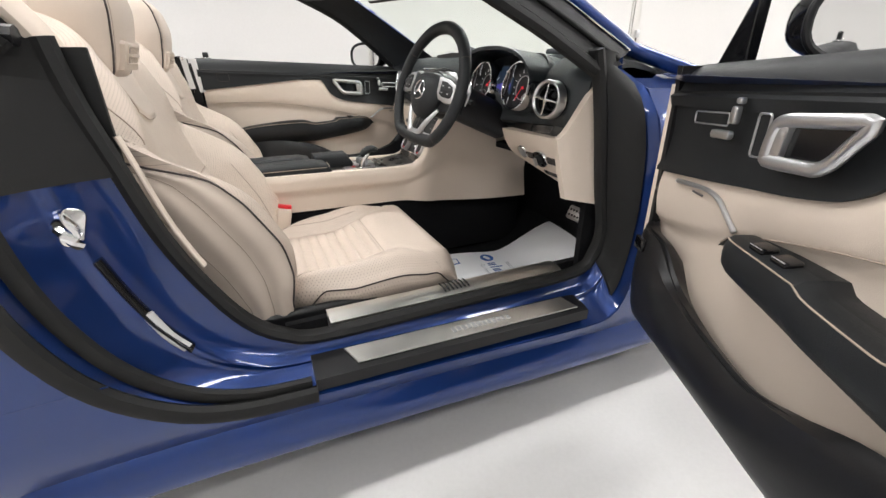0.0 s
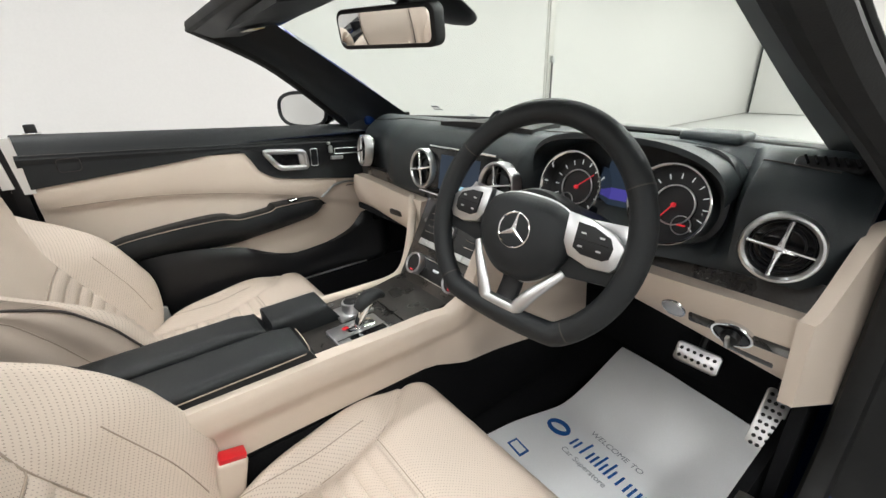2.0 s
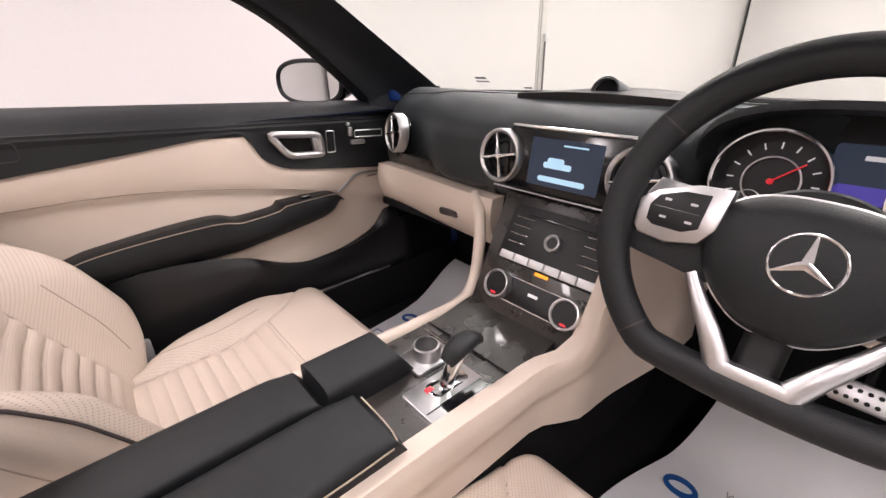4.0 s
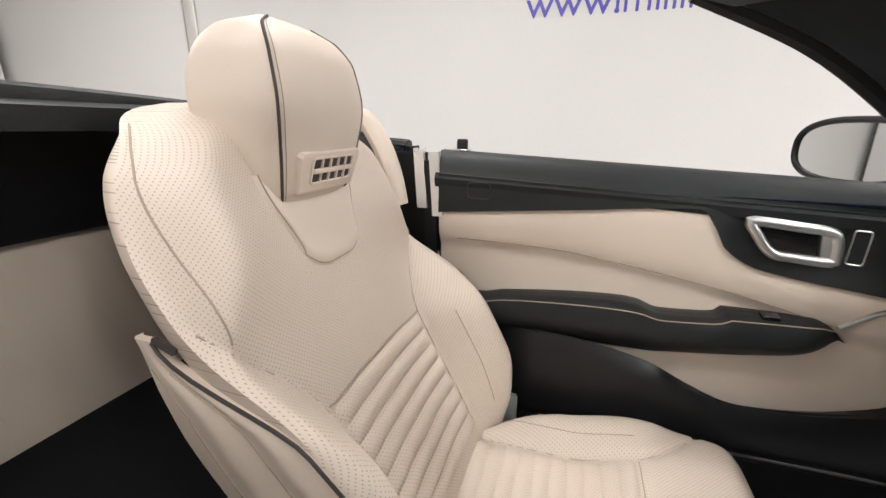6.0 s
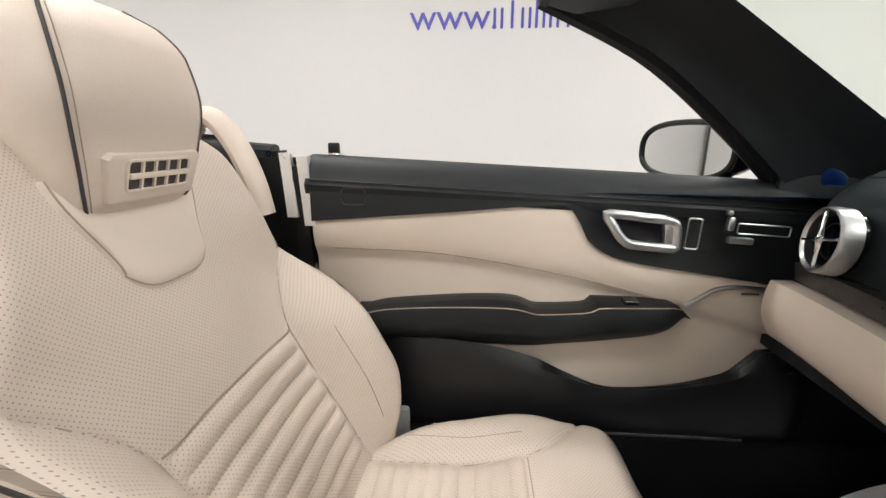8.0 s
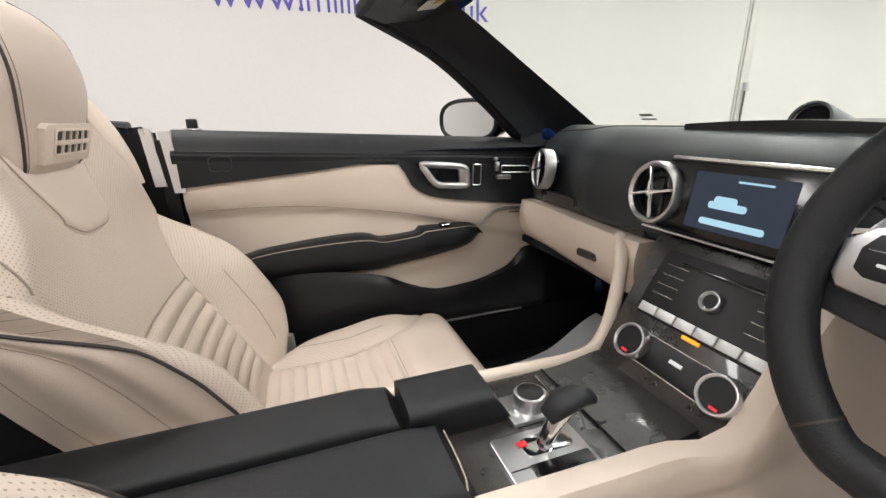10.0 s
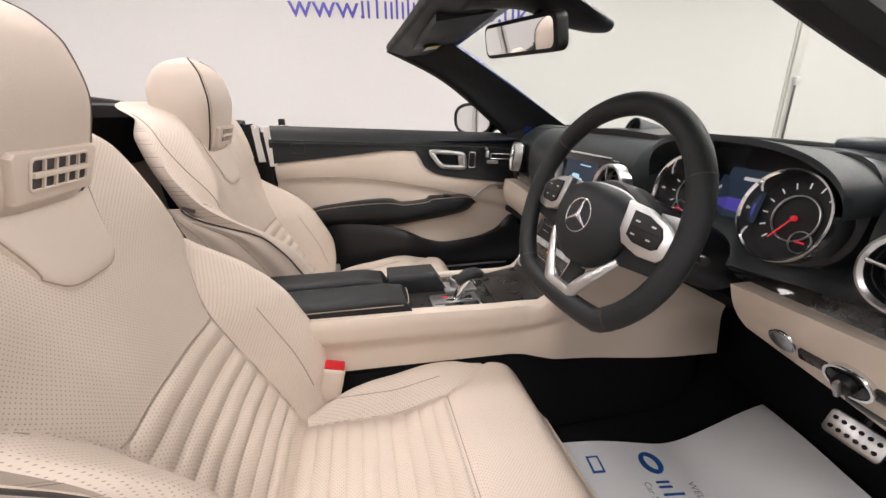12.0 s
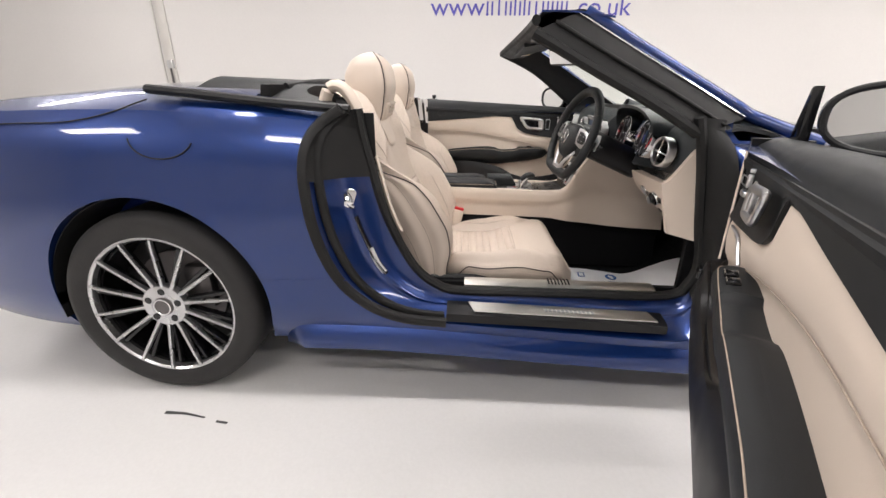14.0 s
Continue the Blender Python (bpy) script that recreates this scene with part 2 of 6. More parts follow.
def sweep(points, ra, rb=None, n=8, closed=False, up=(0, 0, 1), bm=None, taper=None, caps=True):
    """A bar of elliptical section along points: ra across, rb along 'up'."""
    bm = bm or bmesh.new()
    rb = ra if rb is None else rb
    p = [Vector(q) for q in points]
    k, rings = len(p), []
    for i in range(k):
        d = (p[(i + 1) % k] - p[i - 1]) if closed else (p[min(i + 1, k - 1)] - p[max(i - 1, 0)])
        d.normalize()
        side = d.cross(Vector(up))
        side = side.normalized() if side.length > 1e-6 else d.orthogonal().normalized()
        top = side.cross(d)
        s = taper(i / (k - 1)) if taper else 1.0
        rings.append([bm.verts.new(p[i] + side * (ra * s * math.cos(a)) + top * (rb * s * math.sin(a))) for a in (2 * math.pi * j / n for j in range(n))])
    for i in range(k if closed else k - 1):
        a, b = rings[i], rings[(i + 1) % k]
        for j in range(n):
            bm.faces.new((a[j], a[(j + 1) % n], b[(j + 1) % n], b[j]))
    if not closed and caps:
        bm.faces.new(rings[0][::-1])
        bm.faces.new(rings[-1])
    return bm


def box(cx, cy, cz, sx, sy, sz, bevel=0.0, seg=2, m=None, bm=None):
    """A rounded box; m turns it about its centre."""
    b2 = bmesh.new()
    bmesh.ops.create_cube(b2, size=1.0)
    bmesh.ops.scale(b2, vec=(sx, sy, sz), verts=b2.verts)
    if bevel:
        bmesh.ops.bevel(b2, geom=list(b2.edges), offset=bevel, segments=seg, affect="EDGES", profile=0.5)
    mat = Matrix.Translation((cx, cy, cz)) @ (m or Matrix.Identity(4))
    bmesh.ops.transform(b2, matrix=mat, verts=b2.verts)
    return merge(bm, b2)


def merge(bm, b2):
    if bm is None:
        return b2
    me = bpy.data.meshes.new("tmp")
    b2.to_mesh(me)
    b2.free()
    bm.from_mesh(me)
    bpy.data.meshes.remove(me)
    return bm


def disc(m, radius, depth, n=32, bevel=0.0, bm=None, inner=0.0):
    """A round plate or ring in the plane of m, its front facing m's z."""
    b2 = bmesh.new()
    prof = [(inner, 0.0)] if inner else []
    prof += [(radius - bevel, 0.0), (radius - bevel * 0.3, -bevel * 0.3), (radius, -bevel), (radius, -depth)] if bevel else [(radius, 0.0), (radius, -depth)]
    if inner:
        prof = [(inner, -depth), (inner, -bevel), (inner + bevel, 0.0)] + prof[1:]
    rings = [[b2.verts.new((r * math.cos(a), r * math.sin(a), z)) for a in (2 * math.pi * j / n for j in range(n))] for r, z in prof]
    for a, b in zip(rings, rings[1:]):
        for j in range(n):
            b2.faces.new((a[j], a[(j + 1) % n], b[(j + 1) % n], b[j]))
    if inner:
        for j in range(n):
            b2.faces.new((rings[-1][j], rings[-1][(j + 1) % n], rings[0][(j + 1) % n], rings[0][j]))
    else:
        b2.faces.new(rings[0])
        b2.faces.new(rings[-1][::-1])
    bmesh.ops.transform(b2, matrix=m, verts=b2.verts)
    return merge(bm, b2)


def plate(outline, m, depth, bevel=0.0, bm=None, seg=2):
    """A plate cut to a flat outline of (x, y), laid into the plane of m, its front facing m's z."""
    b2 = bmesh.new()
    front = b2.faces.new([b2.verts.new((x, y, 0)) for x, y in outline])
    ex = bmesh.ops.extrude_face_region(b2, geom=[front])
    bmesh.ops.translate(b2, vec=(0, 0, -depth), verts=[v for v in ex["geom"] if isinstance(v, bmesh.types.BMVert)])
    if bevel:
        rim = [e for e in b2.edges if all(abs(v.co.z) < 1e-6 for v in e.verts)]
        bmesh.ops.bevel(b2, geom=rim, offset=bevel, segments=seg, affect="EDGES", profile=0.5)
    bmesh.ops.transform(b2, matrix=m, verts=b2.verts)
    return merge(bm, b2)


def rounded(w, h, r, n=5):
    """The outline of a rounded rectangle about the origin."""
    out = []
    for cx, cy, a0 in ((w / 2 - r, h / 2 - r, 0), (-w / 2 + r, h / 2 - r, 90), (-w / 2 + r, -h / 2 + r, 180), (w / 2 - r, -h / 2 + r, 270)):
        for i in range(n + 1):
            a = radians(a0 + 90 * i / n)
            out.append((cx + r * math.cos(a), cy + r * math.sin(a)))
    return out


def frame_at(origin, xaxis, zaxis):
    """A pose with its x along xaxis and its z along zaxis."""
    z = Vector(zaxis).normalized()
    x = Vector(xaxis)
    x = (x - z * x.dot(z)).normalized()
    y = z.cross(x)
    return Matrix(((x.x, y.x, z.x, origin[0]), (x.y, y.y, z.y, origin[1]), (x.z, y.z, z.z, origin[2]), (0, 0, 0, 1)))


def words(text, size, m, material, name, parent=None, depth=0.001, label="", wide=1.0):
    """Lettering in the built-in font, as a mesh, its baseline starting at m's origin."""
    cu = bpy.data.curves.new(name, "FONT")
    cu.body, cu.size, cu.extrude = text, size, depth
    ob = bpy.data.objects.new(name, cu)
    scene.collection.objects.link(ob)
    bpy.context.view_layer.update()
    me = bpy.data.meshes.new_from_object(ob.evaluated_get(bpy.context.evaluated_depsgraph_get()))
    bpy.data.objects.remove(ob)
    me.transform(m @ Matrix.Diagonal((wide, 1, 1, 1)))
    me.materials.clear()
    me.materials.append(material)
    o = new(name, me)
    if parent is not None:
        o.parent = parent
        o.matrix_parent_inverse = parent.matrix_world.inverted()
    return tagged(o, label) if label else o

# ---- the room ----


def structure(name, bm, material, label, category):
    return tagged(part(name, bm, material), label, category, kind="structure")


WALL_Y = 3.66
structure("floor", box(4.5, -1.0, -0.115, 21, 9.6, 0.2), M_FLOOR, "pale grey glossy coated studio floor with faint scuffs", "floor")
wall_n = structure("wall_north", box(4.5, WALL_Y + 0.1, 1.6, 21, 0.2, 3.2), M_WALL, "white painted panel wall with violet web address sign", "wall")
structure("wall_south", box(4.5, -5.9, 1.6, 21, 0.2, 3.2), M_WALL, "plain white painted studio wall", "wall")
structure("wall_east", box(14.9, -1.1, 1.6, 0.2, 9.3, 3.2), M_WALL, "plain white painted studio wall", "wall")
structure("wall_west", box(-5.9, -1.1, 1.6, 0.2, 9.3, 3.2), M_WALL, "plain white painted studio wall", "wall")
structure("ceiling", box(4.5, -1.1, 3.28, 21, 9.9, 0.12), M_CEIL, "white ceiling boards above rows of lamps", "ceiling")

# ceiling lamps
lamp_root = root("ceiling_lamp", (LAMP_SPOTS[0][0], LAMP_SPOTS[0][1], 3.22), "white tube-lit ceiling lamp with flat diffuser", "lamp", "ceiling lamps")
lx, ly = LAMP_SPOTS[0]
part("housing", box(lx, ly, 3.15, 1.58, 0.38, 0.14, 0.01), M_CEIL, lamp_root)
part("diffuser", box(lx, ly, 3.065, 1.5, 0.30, 0.03, 0.008), M_LAMP, lamp_root)
for lx, ly in LAMP_SPOTS[1:]:
    copy_thing(lamp_root, pose(lx, ly, 3.22))

# joints of the sliding wall panels: a cover strip, a bolt box and a rod


def wall_joint(x):
    r = root("panel_joint", (x, WALL_Y, 0), "white metal cover strip with bolt on panel wall", "wall trim", "panel joints")
    part("cover_strip", box(x, WALL_Y - 0.012, 1.6, 0.13, 0.024, 3.18, 0.006), M_WALLSTRIP, r)
    part("edge_profile", box(x - 0.10, WALL_Y - 0.008, 1.6, 0.018, 0.016, 3.18, 0.004), M_WALLSTRIP, r)
    part("bolt_box", box(x + 0.02, WALL_Y - 0.045, 1.31, 0.075, 0.05, 0.10, 0.01), M_ALU, r)
    part("rod", sweep([(x + 0.01, WALL_Y - 0.045, z) for z in (0.05, 0.4, 0.8, 1.27)], 0.012), M_DISC, r, "dark steel bolt rod")
    return r


wall_joint(6.47)
wall_joint(-2.83)

# web address sign, its name part plain bars
sign = root("wall_sign", (1.8, WALL_Y, 1.86), "violet-blue vinyl web address lettering on white wall", "sign")
SZ = 0.285
sm = frame_at((0.575, WALL_Y - 0.004, 1.868), (1, 0, 0), (0, -1, 0))
words("www.", SZ, sm, M_SIGN, "lettering", sign, 0.002, wide=1.06)
words(".co.uk", SZ, frame_at((2.27, WALL_Y - 0.004, 1.868), (1, 0, 0), (0, -1, 0)), M_SIGN, "lettering", sign, 0.002, wide=1.0)


def name_bars(origin, xaxis, zaxis, length, height, material, parent, name="name_bar"):
    """A covered name: a row of plain upright and flat strokes of its size."""
    m = frame_at(origin, xaxis, zaxis)
    n = 9
    step = length / n
    xh, stroke = height * 0.74, step * 0.20
    tall, thin = (1, 3, 4), (1, 5)
    for i in range(n):
        x0 = step * (i + 0.5)
        for side_ in ((0,) if i in thin else (-1, 1)):
            top = height if i in tall and side_ <= 0 else xh
            part(name, plate([(x0 + side_ * step * 0.26 + x, y + top / 2) for x, y in rounded(stroke, top, stroke * 0.4)], m, 0.002), material, parent, soft=0)


name_bars((1.235, WALL_Y - 0.004, 1.868), (1, 0, 0), (0, -1, 0), 0.995, 0.205, M_SIGN, sign)

# scuffs on the floor
scuff = tagged(part("floor_scuff", sweep([(0.02, -1.02, -0.014), (0.09, -1.02, -0.014), (0.17, -1.035, -0.014)], 0.007, 0.0012, taper=lambda t: 1.1 - t * 0.6), M_DARKMARK), "black rubber scuff mark on pale floor", "scuff mark", kind="structure")
tagged(part("floor_scuff", sweep([(0.22, -1.05, -0.014), (0.26, -1.055, -0.014)], 0.005, 0.0012), M_DARKMARK), "black rubber scuff mark on pale floor", "scuff mark", kind="structure")

# ---- the car ----
car = root("car", (1.25, YC, 0.0), "blue metallic open two-seat roadster, driver's door wide open", "car")


def my(y):
    """The other side of the car."""
    return 2 * YC - y


# body shell: sections from tail to nose
ST = [  # x, half width, bottom, shoulder height, top
    (-1.06, 0.62, 0.40, 0.80, 0.90), (-0.98, 0.80, 0.30, 0.88, 0.955), (-0.75, 0.90, 0.23, 0.93, 0.99), (-0.40, 0.945, 0.20, 0.97, 1.025),
    (0.0, 0.965, 0.19, 0.965, 1.055), (0.35, 0.958, 0.19, 0.945, 1.045), (0.7, 0.94, 0.185, 0.93, 1.00), (1.2, 0.935, 0.16, 0.89, 0.96),
    (1.8, 0.94, 0.135, 0.87, 0.93), (2.2, 0.945, 0.13, 0.85, 0.925), (2.7, 0.945, 0.14, 0.80, 0.87), (3.2, 0.86, 0.17, 0.71, 0.78), (3.45, 0.66, 0.26, 0.60, 0.66),
]


def station(x):
    return [curve_at([(s[0], s[k]) for s in ST], x) for k in range(1, 5)]


def section(x):
    """One cross-section of the shell, a closed ring from the bottom round."""
    w, zb, zs, zt = station(x)
    half = [(0.0, zb), (0.55 * w, zb), (0.88 * w, zb), (0.955 * w, zb + 0.035), (0.975 * w, zb + 0.12), (0.985 * w, zb + 0.24),
            (w, 0.62 * zs + 0.02), (0.992 * w, 0.80 * zs), (0.962 * w, 0.94 * zs), (0.90 * w, lerp(zs, zt, 0.35)), (0.82 * w, lerp(zs, zt, 0.72)), (0.70 * w, lerp(zs, zt, 0.93)), (0.4 * w, zt + 0.012), (0.0, zt + 0.02)]
    left = spline([(0, y, z) for y, z in half], 30)
    pts = [(x, YC + p.y, p.z) for p in left] + [(x, YC - p.y, p.z) for p in left[-2:0:-1]]
    return pts


def shell_side(x, z):
    """How far the shell reaches sideways from the centre line at a height."""
    w, zb, zs, zt = station(x)
    half = [(0.955 * w, zb + 0.035), (0.975 * w, zb + 0.12), (0.985 * w, zb + 0.24), (w, 0.62 * zs + 0.02), (0.992 * w, 0.80 * zs), (0.962 * w, 0.94 * zs), (0.90 * w, lerp(zs, zt, 0.35)), (0.82 * w, lerp(zs, zt, 0.72))]
    return curve_at([(b, a) for a, b in half], z)


def shell():
    xs = [lerp(-1.06, 3.45, i / 90) for i in range(91)]
    rings = [section(x) for x in xs]
    n = len(rings[0])
    bm = bmesh.new()
    vs = [[bm.verts.new(p) for p in r] for r in rings]
    for a, b in zip(vs, vs[1:]):
        for j in range(n):
            bm.faces.new((a[j], a[(j + 1) % n], b[(j + 1) % n], b[j]))
    bm.faces.new(vs[0][::-1])
    bm.faces.new(vs[-1])
    return bm


# outline of the door opening on the outer skin, and of its inner edge
OUT = [(1.872, 0.96), (1.880, 0.75), (1.876, 0.50), (1.86, 0.34), (1.82, 0.262), (1.70, 0.250), (1.35, 0.268), (0.98, 0.288), (0.83, 0.305), (0.72, 0.355), (0.63, 0.45), (0.575, 0.60), (0.552, 0.75), (0.555, 0.86), (0.590, 0.935), (0.66, 0.985)]
INN = [(1.75, 0.97), (1.785, 0.84), (1.825, 0.62), (1.85, 0.50), (1.835, 0.42), (1.76, 0.365), (1.40, 0.362), (1.04, 0.362), (0.95, 0.385), (0.88, 0.44), (0.82, 0.54), (0.77, 0.66), (0.735, 0.80), (0.715, 0.88), (0.705, 0.94), (0.70, 0.985)]
NJ = 72


def opening_curves(side):
    """Points along the outer and the inner edge of a door opening; side is -1 for the driver's."""
    def yo(p):
        return YC + side * (shell_side(p.x, min(p.z, 0.95)) - 0.006)
    a = [Vector((p.x, 0, p.z)) for p in spline([(x, 0, z) for x, z in OUT], NJ)]
    b = [Vector((p.x, 0, p.z)) for p in spline([(x, 0, z) for x, z in INN], NJ)]
    for p in a:
        p.y = yo(p)
    for p in b:
        p.y = YC + side * 0.80
    return a, b


def cut(bm, cutters):
    """The bmesh less the cutters, as a new bmesh."""
    me = bpy.data.meshes.new("tmp")
    bmesh.ops.recalc_face_normals(bm, faces=bm.faces)
    bm.to_mesh(me)
    bm.free()
    ob = new("tmp", me)
    rest = []
    for c in cutters:
        bmesh.ops.recalc_face_normals(c, faces=c.faces)
        cm = bpy.data.meshes.new("tmp_cut")
        c.to_mesh(cm)
        c.free()
        co = new("tmp_cut", cm)
        rest.append(co)
        md = ob.modifiers.new("cut", "BOOLEAN")
        md.object, md.operation, md.solver = co, "DIFFERENCE", "EXACT"
    bpy.context.view_layer.update()
    res = bpy.data.meshes.new_from_object(ob.evaluated_get(bpy.context.evaluated_depsgraph_get()))
    for o in [ob, *rest]:
        bpy.data.objects.remove(o)
    out = bmesh.new()
    out.from_mesh(res)
    return out


def prism_y(outline, y0, y1):
    bm = bmesh.new()
    a = [bm.verts.new((x, y0, z)) for x, z in outline]
    b = [bm.verts.new((x, y1, z)) for x, z in outline]
    bm.faces.new(a)
    bm.faces.new(b[::-1])
    for i in range(len(a)):
        j = (i + 1) % len(a)
        bm.faces.new((a[i], a[j], b[j], b[i]))
    return bm


def prism_z(outline, z0, z1):
    bm = bmesh.new()
    a = [bm.verts.new((x, y, z0)) for x, y in outline]
    b = [bm.verts.new((x, y, z1)) for x, y in outline]
    bm.faces.new(a)
    bm.faces.new(b[::-1])
    for i in range(len(a)):
        j = (i + 1) % len(a)
        bm.faces.new((a[i], a[j], b[j], b[i]))
    return bm


door_out = [(p.x, p.z) for p in spline([(x, 0, z) for x, z in OUT], NJ)] + [(0.68, 1.3), (1.89, 1.3)]
cabin = [(0.36, YC - 0.76), (0.36, YC + 0.76), (1.95, YC + 0.80), (2.12, YC + 0.70), (2.20, YC + 0.35), (2.22, YC), (2.20, YC - 0.35), (2.12, YC - 0.70), (1.95, YC - 0.80)]
arches = [disc(pose(ax, YC + s * 1.2, 0.338, 90 * (1 if s < 0 else -1)), 0.388, 0.52, 64) for ax in (0.0, 2.585) for s in (-1, 1)]
body = part("body", cut(shell(), [
    prism_y(door_out, YC - 1.2, YC - 0.60), prism_y(door_out, YC + 0.60, YC + 1.2), prism_z(cabin, 0.17, 1.4), *arches]), M_PAINT, car, soft=28)

# wheel wells
for ax in (0.0, 2.585):
    for s in (-1, 1):
        def well(u, v, ax=ax, s=s):
            a = math.pi * (1.12 * u - 0.06)
            return (ax + 0.382 * math.cos(a), YC + s * lerp(0.925, 0.60, v), 0.338 + 0.382 * math.sin(a))
        part("wheel_well", slab(well, 28, 3, (0, 0, 0.004)), M_RUBBER, car)

# jambs: painted face between outer and inner edge, with rubber seals
for s in (-1, 1):
    ca, cb = opening_curves(s)

    def jamb(u, v, ca=ca, cb=cb, s=s):
        i = min(NJ - 1, round(u * (NJ - 1)))
        p = ca[i].lerp(cb[i], v)
        hollow = 0.024 * math.sin(math.pi * v) ** 0.8
        ridge = 0.013 * math.exp(-((v - 0.56) / 0.075) ** 2)
        return (p.x, p.y + s * (ridge - hollow), p.z - 0.004 * math.sin(math.pi * v))
    part("door_jamb", slab(jamb, NJ - 1, 24, (0, -s * 0.004, 0.0)), M_PAINT, car)

    # black trim over the inner half of the front post
    def post(u, v, ca=ca, cb=cb, s=s):
        i = min(NJ - 1, round(lerp(0, NJ * 0.26, u)))
        p = ca[i].lerp(cb[i], lerp(0.24, 1.0, v))
        return (p.x, p.y + s * (0.004 + 0.012 * math.sin(math.pi * v)), p.z)
    part("front_post_trim", slab(post, 19, 10, (0, -s * 0.01, 0)), M_RUBBER, car)
    part("outer_door_seal", sweep([q for q in ca if q.x < 1.0], 0.019, 0.016, 8, up=(0, 1, 0)), M_RUBBER, car)
    part("seal_lip", sweep([p.lerp(q, 0.2) for p, q in zip(ca, cb) if p.x < 0.97], 0.016, 0.012, 8, up=(0, 1, 0)), M_RUBBER, car)
    part("inner_door_seal", sweep(cb, 0.016, 0.020, 8, up=(0, 1, 0)), M_RUBBER, car)

    # upper rear corner: black cover over the jamb
    def cover(u, v, ca=ca, cb=cb, s=s):
        i = min(NJ - 1, round(lerp(NJ * 0.885, NJ - 1, u)))
        p = ca[i].lerp(cb[i], lerp(0.05, 0.97, v))
        return (p.x, p.y + s * (0.012 - 0.022 * math.sin(math.pi * v)), p.z - 0.002)
    part("jamb_cover", slab(cover, 12, 14, (0, -s * 0.01, 0)), M_RUBBER, car)

# striker and latch strip on the driver's jamb
stk = part("door_striker", sweep(spline([(0.655, -0.815, 0.735), (0.675, -0.87, 0.725), (0.69, -0.87, 0.70), (0.675, -0.815, 0.685)], 14), 0.0085), M_CHROME, car, "polished steel door striker")
part("striker_plate", plate(rounded(0.032, 0.062, 0.012), frame_at((0.672, -0.818, 0.712), (0.95, -0.2, -0.25), (0.05, -1, 0.2)), 0.006, 0.002), M_CHROME, stk)
part("latch_strip", sweep(spline([(0.69, -0.825, 0.655), (0.715, -0.83, 0.585), (0.745, -0.835, 0.52), (0.785, -0.84, 0.46)], 12), 0.006, 0.017, up=(0, 1, 0)), M_GLOSS, car)
part("latch_label", sweep(spline([(0.735, -0.842, 0.55), (0.757, -0.846, 0.50), (0.78, -0.848, 0.468)], 8), 0.010, 0.004, up=(0, 1, 0)), M_WHITEBTN, car, "printed pale sticker")

# sills: scuff plates on the driver's and the passenger's side
for s in (-1, 1):
    def sy(d, s=s):
        return YC + s * d

    def outer_plate(u, v, s=s):
        x = lerp(0.99, 1.74, u)
        return (x, sy(lerp(0.905, 0.828, v)), lerp(0.322, 0.300, u) + 0.012 * v + 0.004 * math.sin(math.pi * v))
    op = part("sill_plate", slab(outer_plate, 20, 4, (0, 0, -0.03)), M_PLASTIC, car)

    def insert(u, v, s=s):
        x = lerp(1.065, 1.69, u)
        return (x + 0.02 * (1 - v), sy(lerp(0.892, 0.842, v)), lerp(0.3235, 0.304, u) + 0.009 * v + 0.0075)
    part("steel_insert", slab(insert, 12, 3, (0, 0, -0.004)), M_STEEL, op, "brushed steel insert with covered name")

    def inner_plate(u, v, s=s):
        x = lerp(1.05, 1.74, u)
        return (x, sy(lerp(0.775, 0.715, v)), 0.372 - 0.004 * u + 0.008 * math.sin(math.pi * v * 0.8))
    ip = part("inner_sill_trim", slab(inner_plate, 20, 4, (0, 0, -0.05)), M_STEEL, car, "brushed steel inner sill trim with ribs")
    for i in range(7):
        part("rib", sweep([(1.36 + i * 0.012, sy(0.765), 0.381), (1.36 + i * 0.012, sy(0.74), 0.384), (1.36 + i * 0.012, sy(0.722), 0.381)], 0.0025), M_RUBBER, ip)
    # name on the plate: plain pale bars
    for i in range(12):
        part("name_bar", box(1.335 + i * 0.0145, sy(0.868), 0.3285 - 0.0005 * i, 0.009, 0.018 if i % 4 else 0.024, 0.002), M_WHITEBTN, op)
    # skirt below the door
    def skirt(u, v, s=s):
        x = lerp(0.41, 2.17, u)
        w, zb, zs, zt = station(x)
        prof = spline([(0, 0.955 * w, zb + 0.10), (0, 0.985 * w, zb + 0.065), (0, 1.004 * w, zb + 0.03), (0, 0.99 * w, zb - 0.005), (0, 0.93 * w, zb - 0.015)], 9)
        p = prof[min(8, round(v * 8))]
        e = smooth(0, 0.05, u) * smooth(1, 0.95, u)
        return (x, YC + s * lerp(0.93 * w, p.y, e), p.z)
    part("side_skirt", slab(skirt, 40, 8, (0, -s * 0.01, 0.0)), M_PAINT, car)

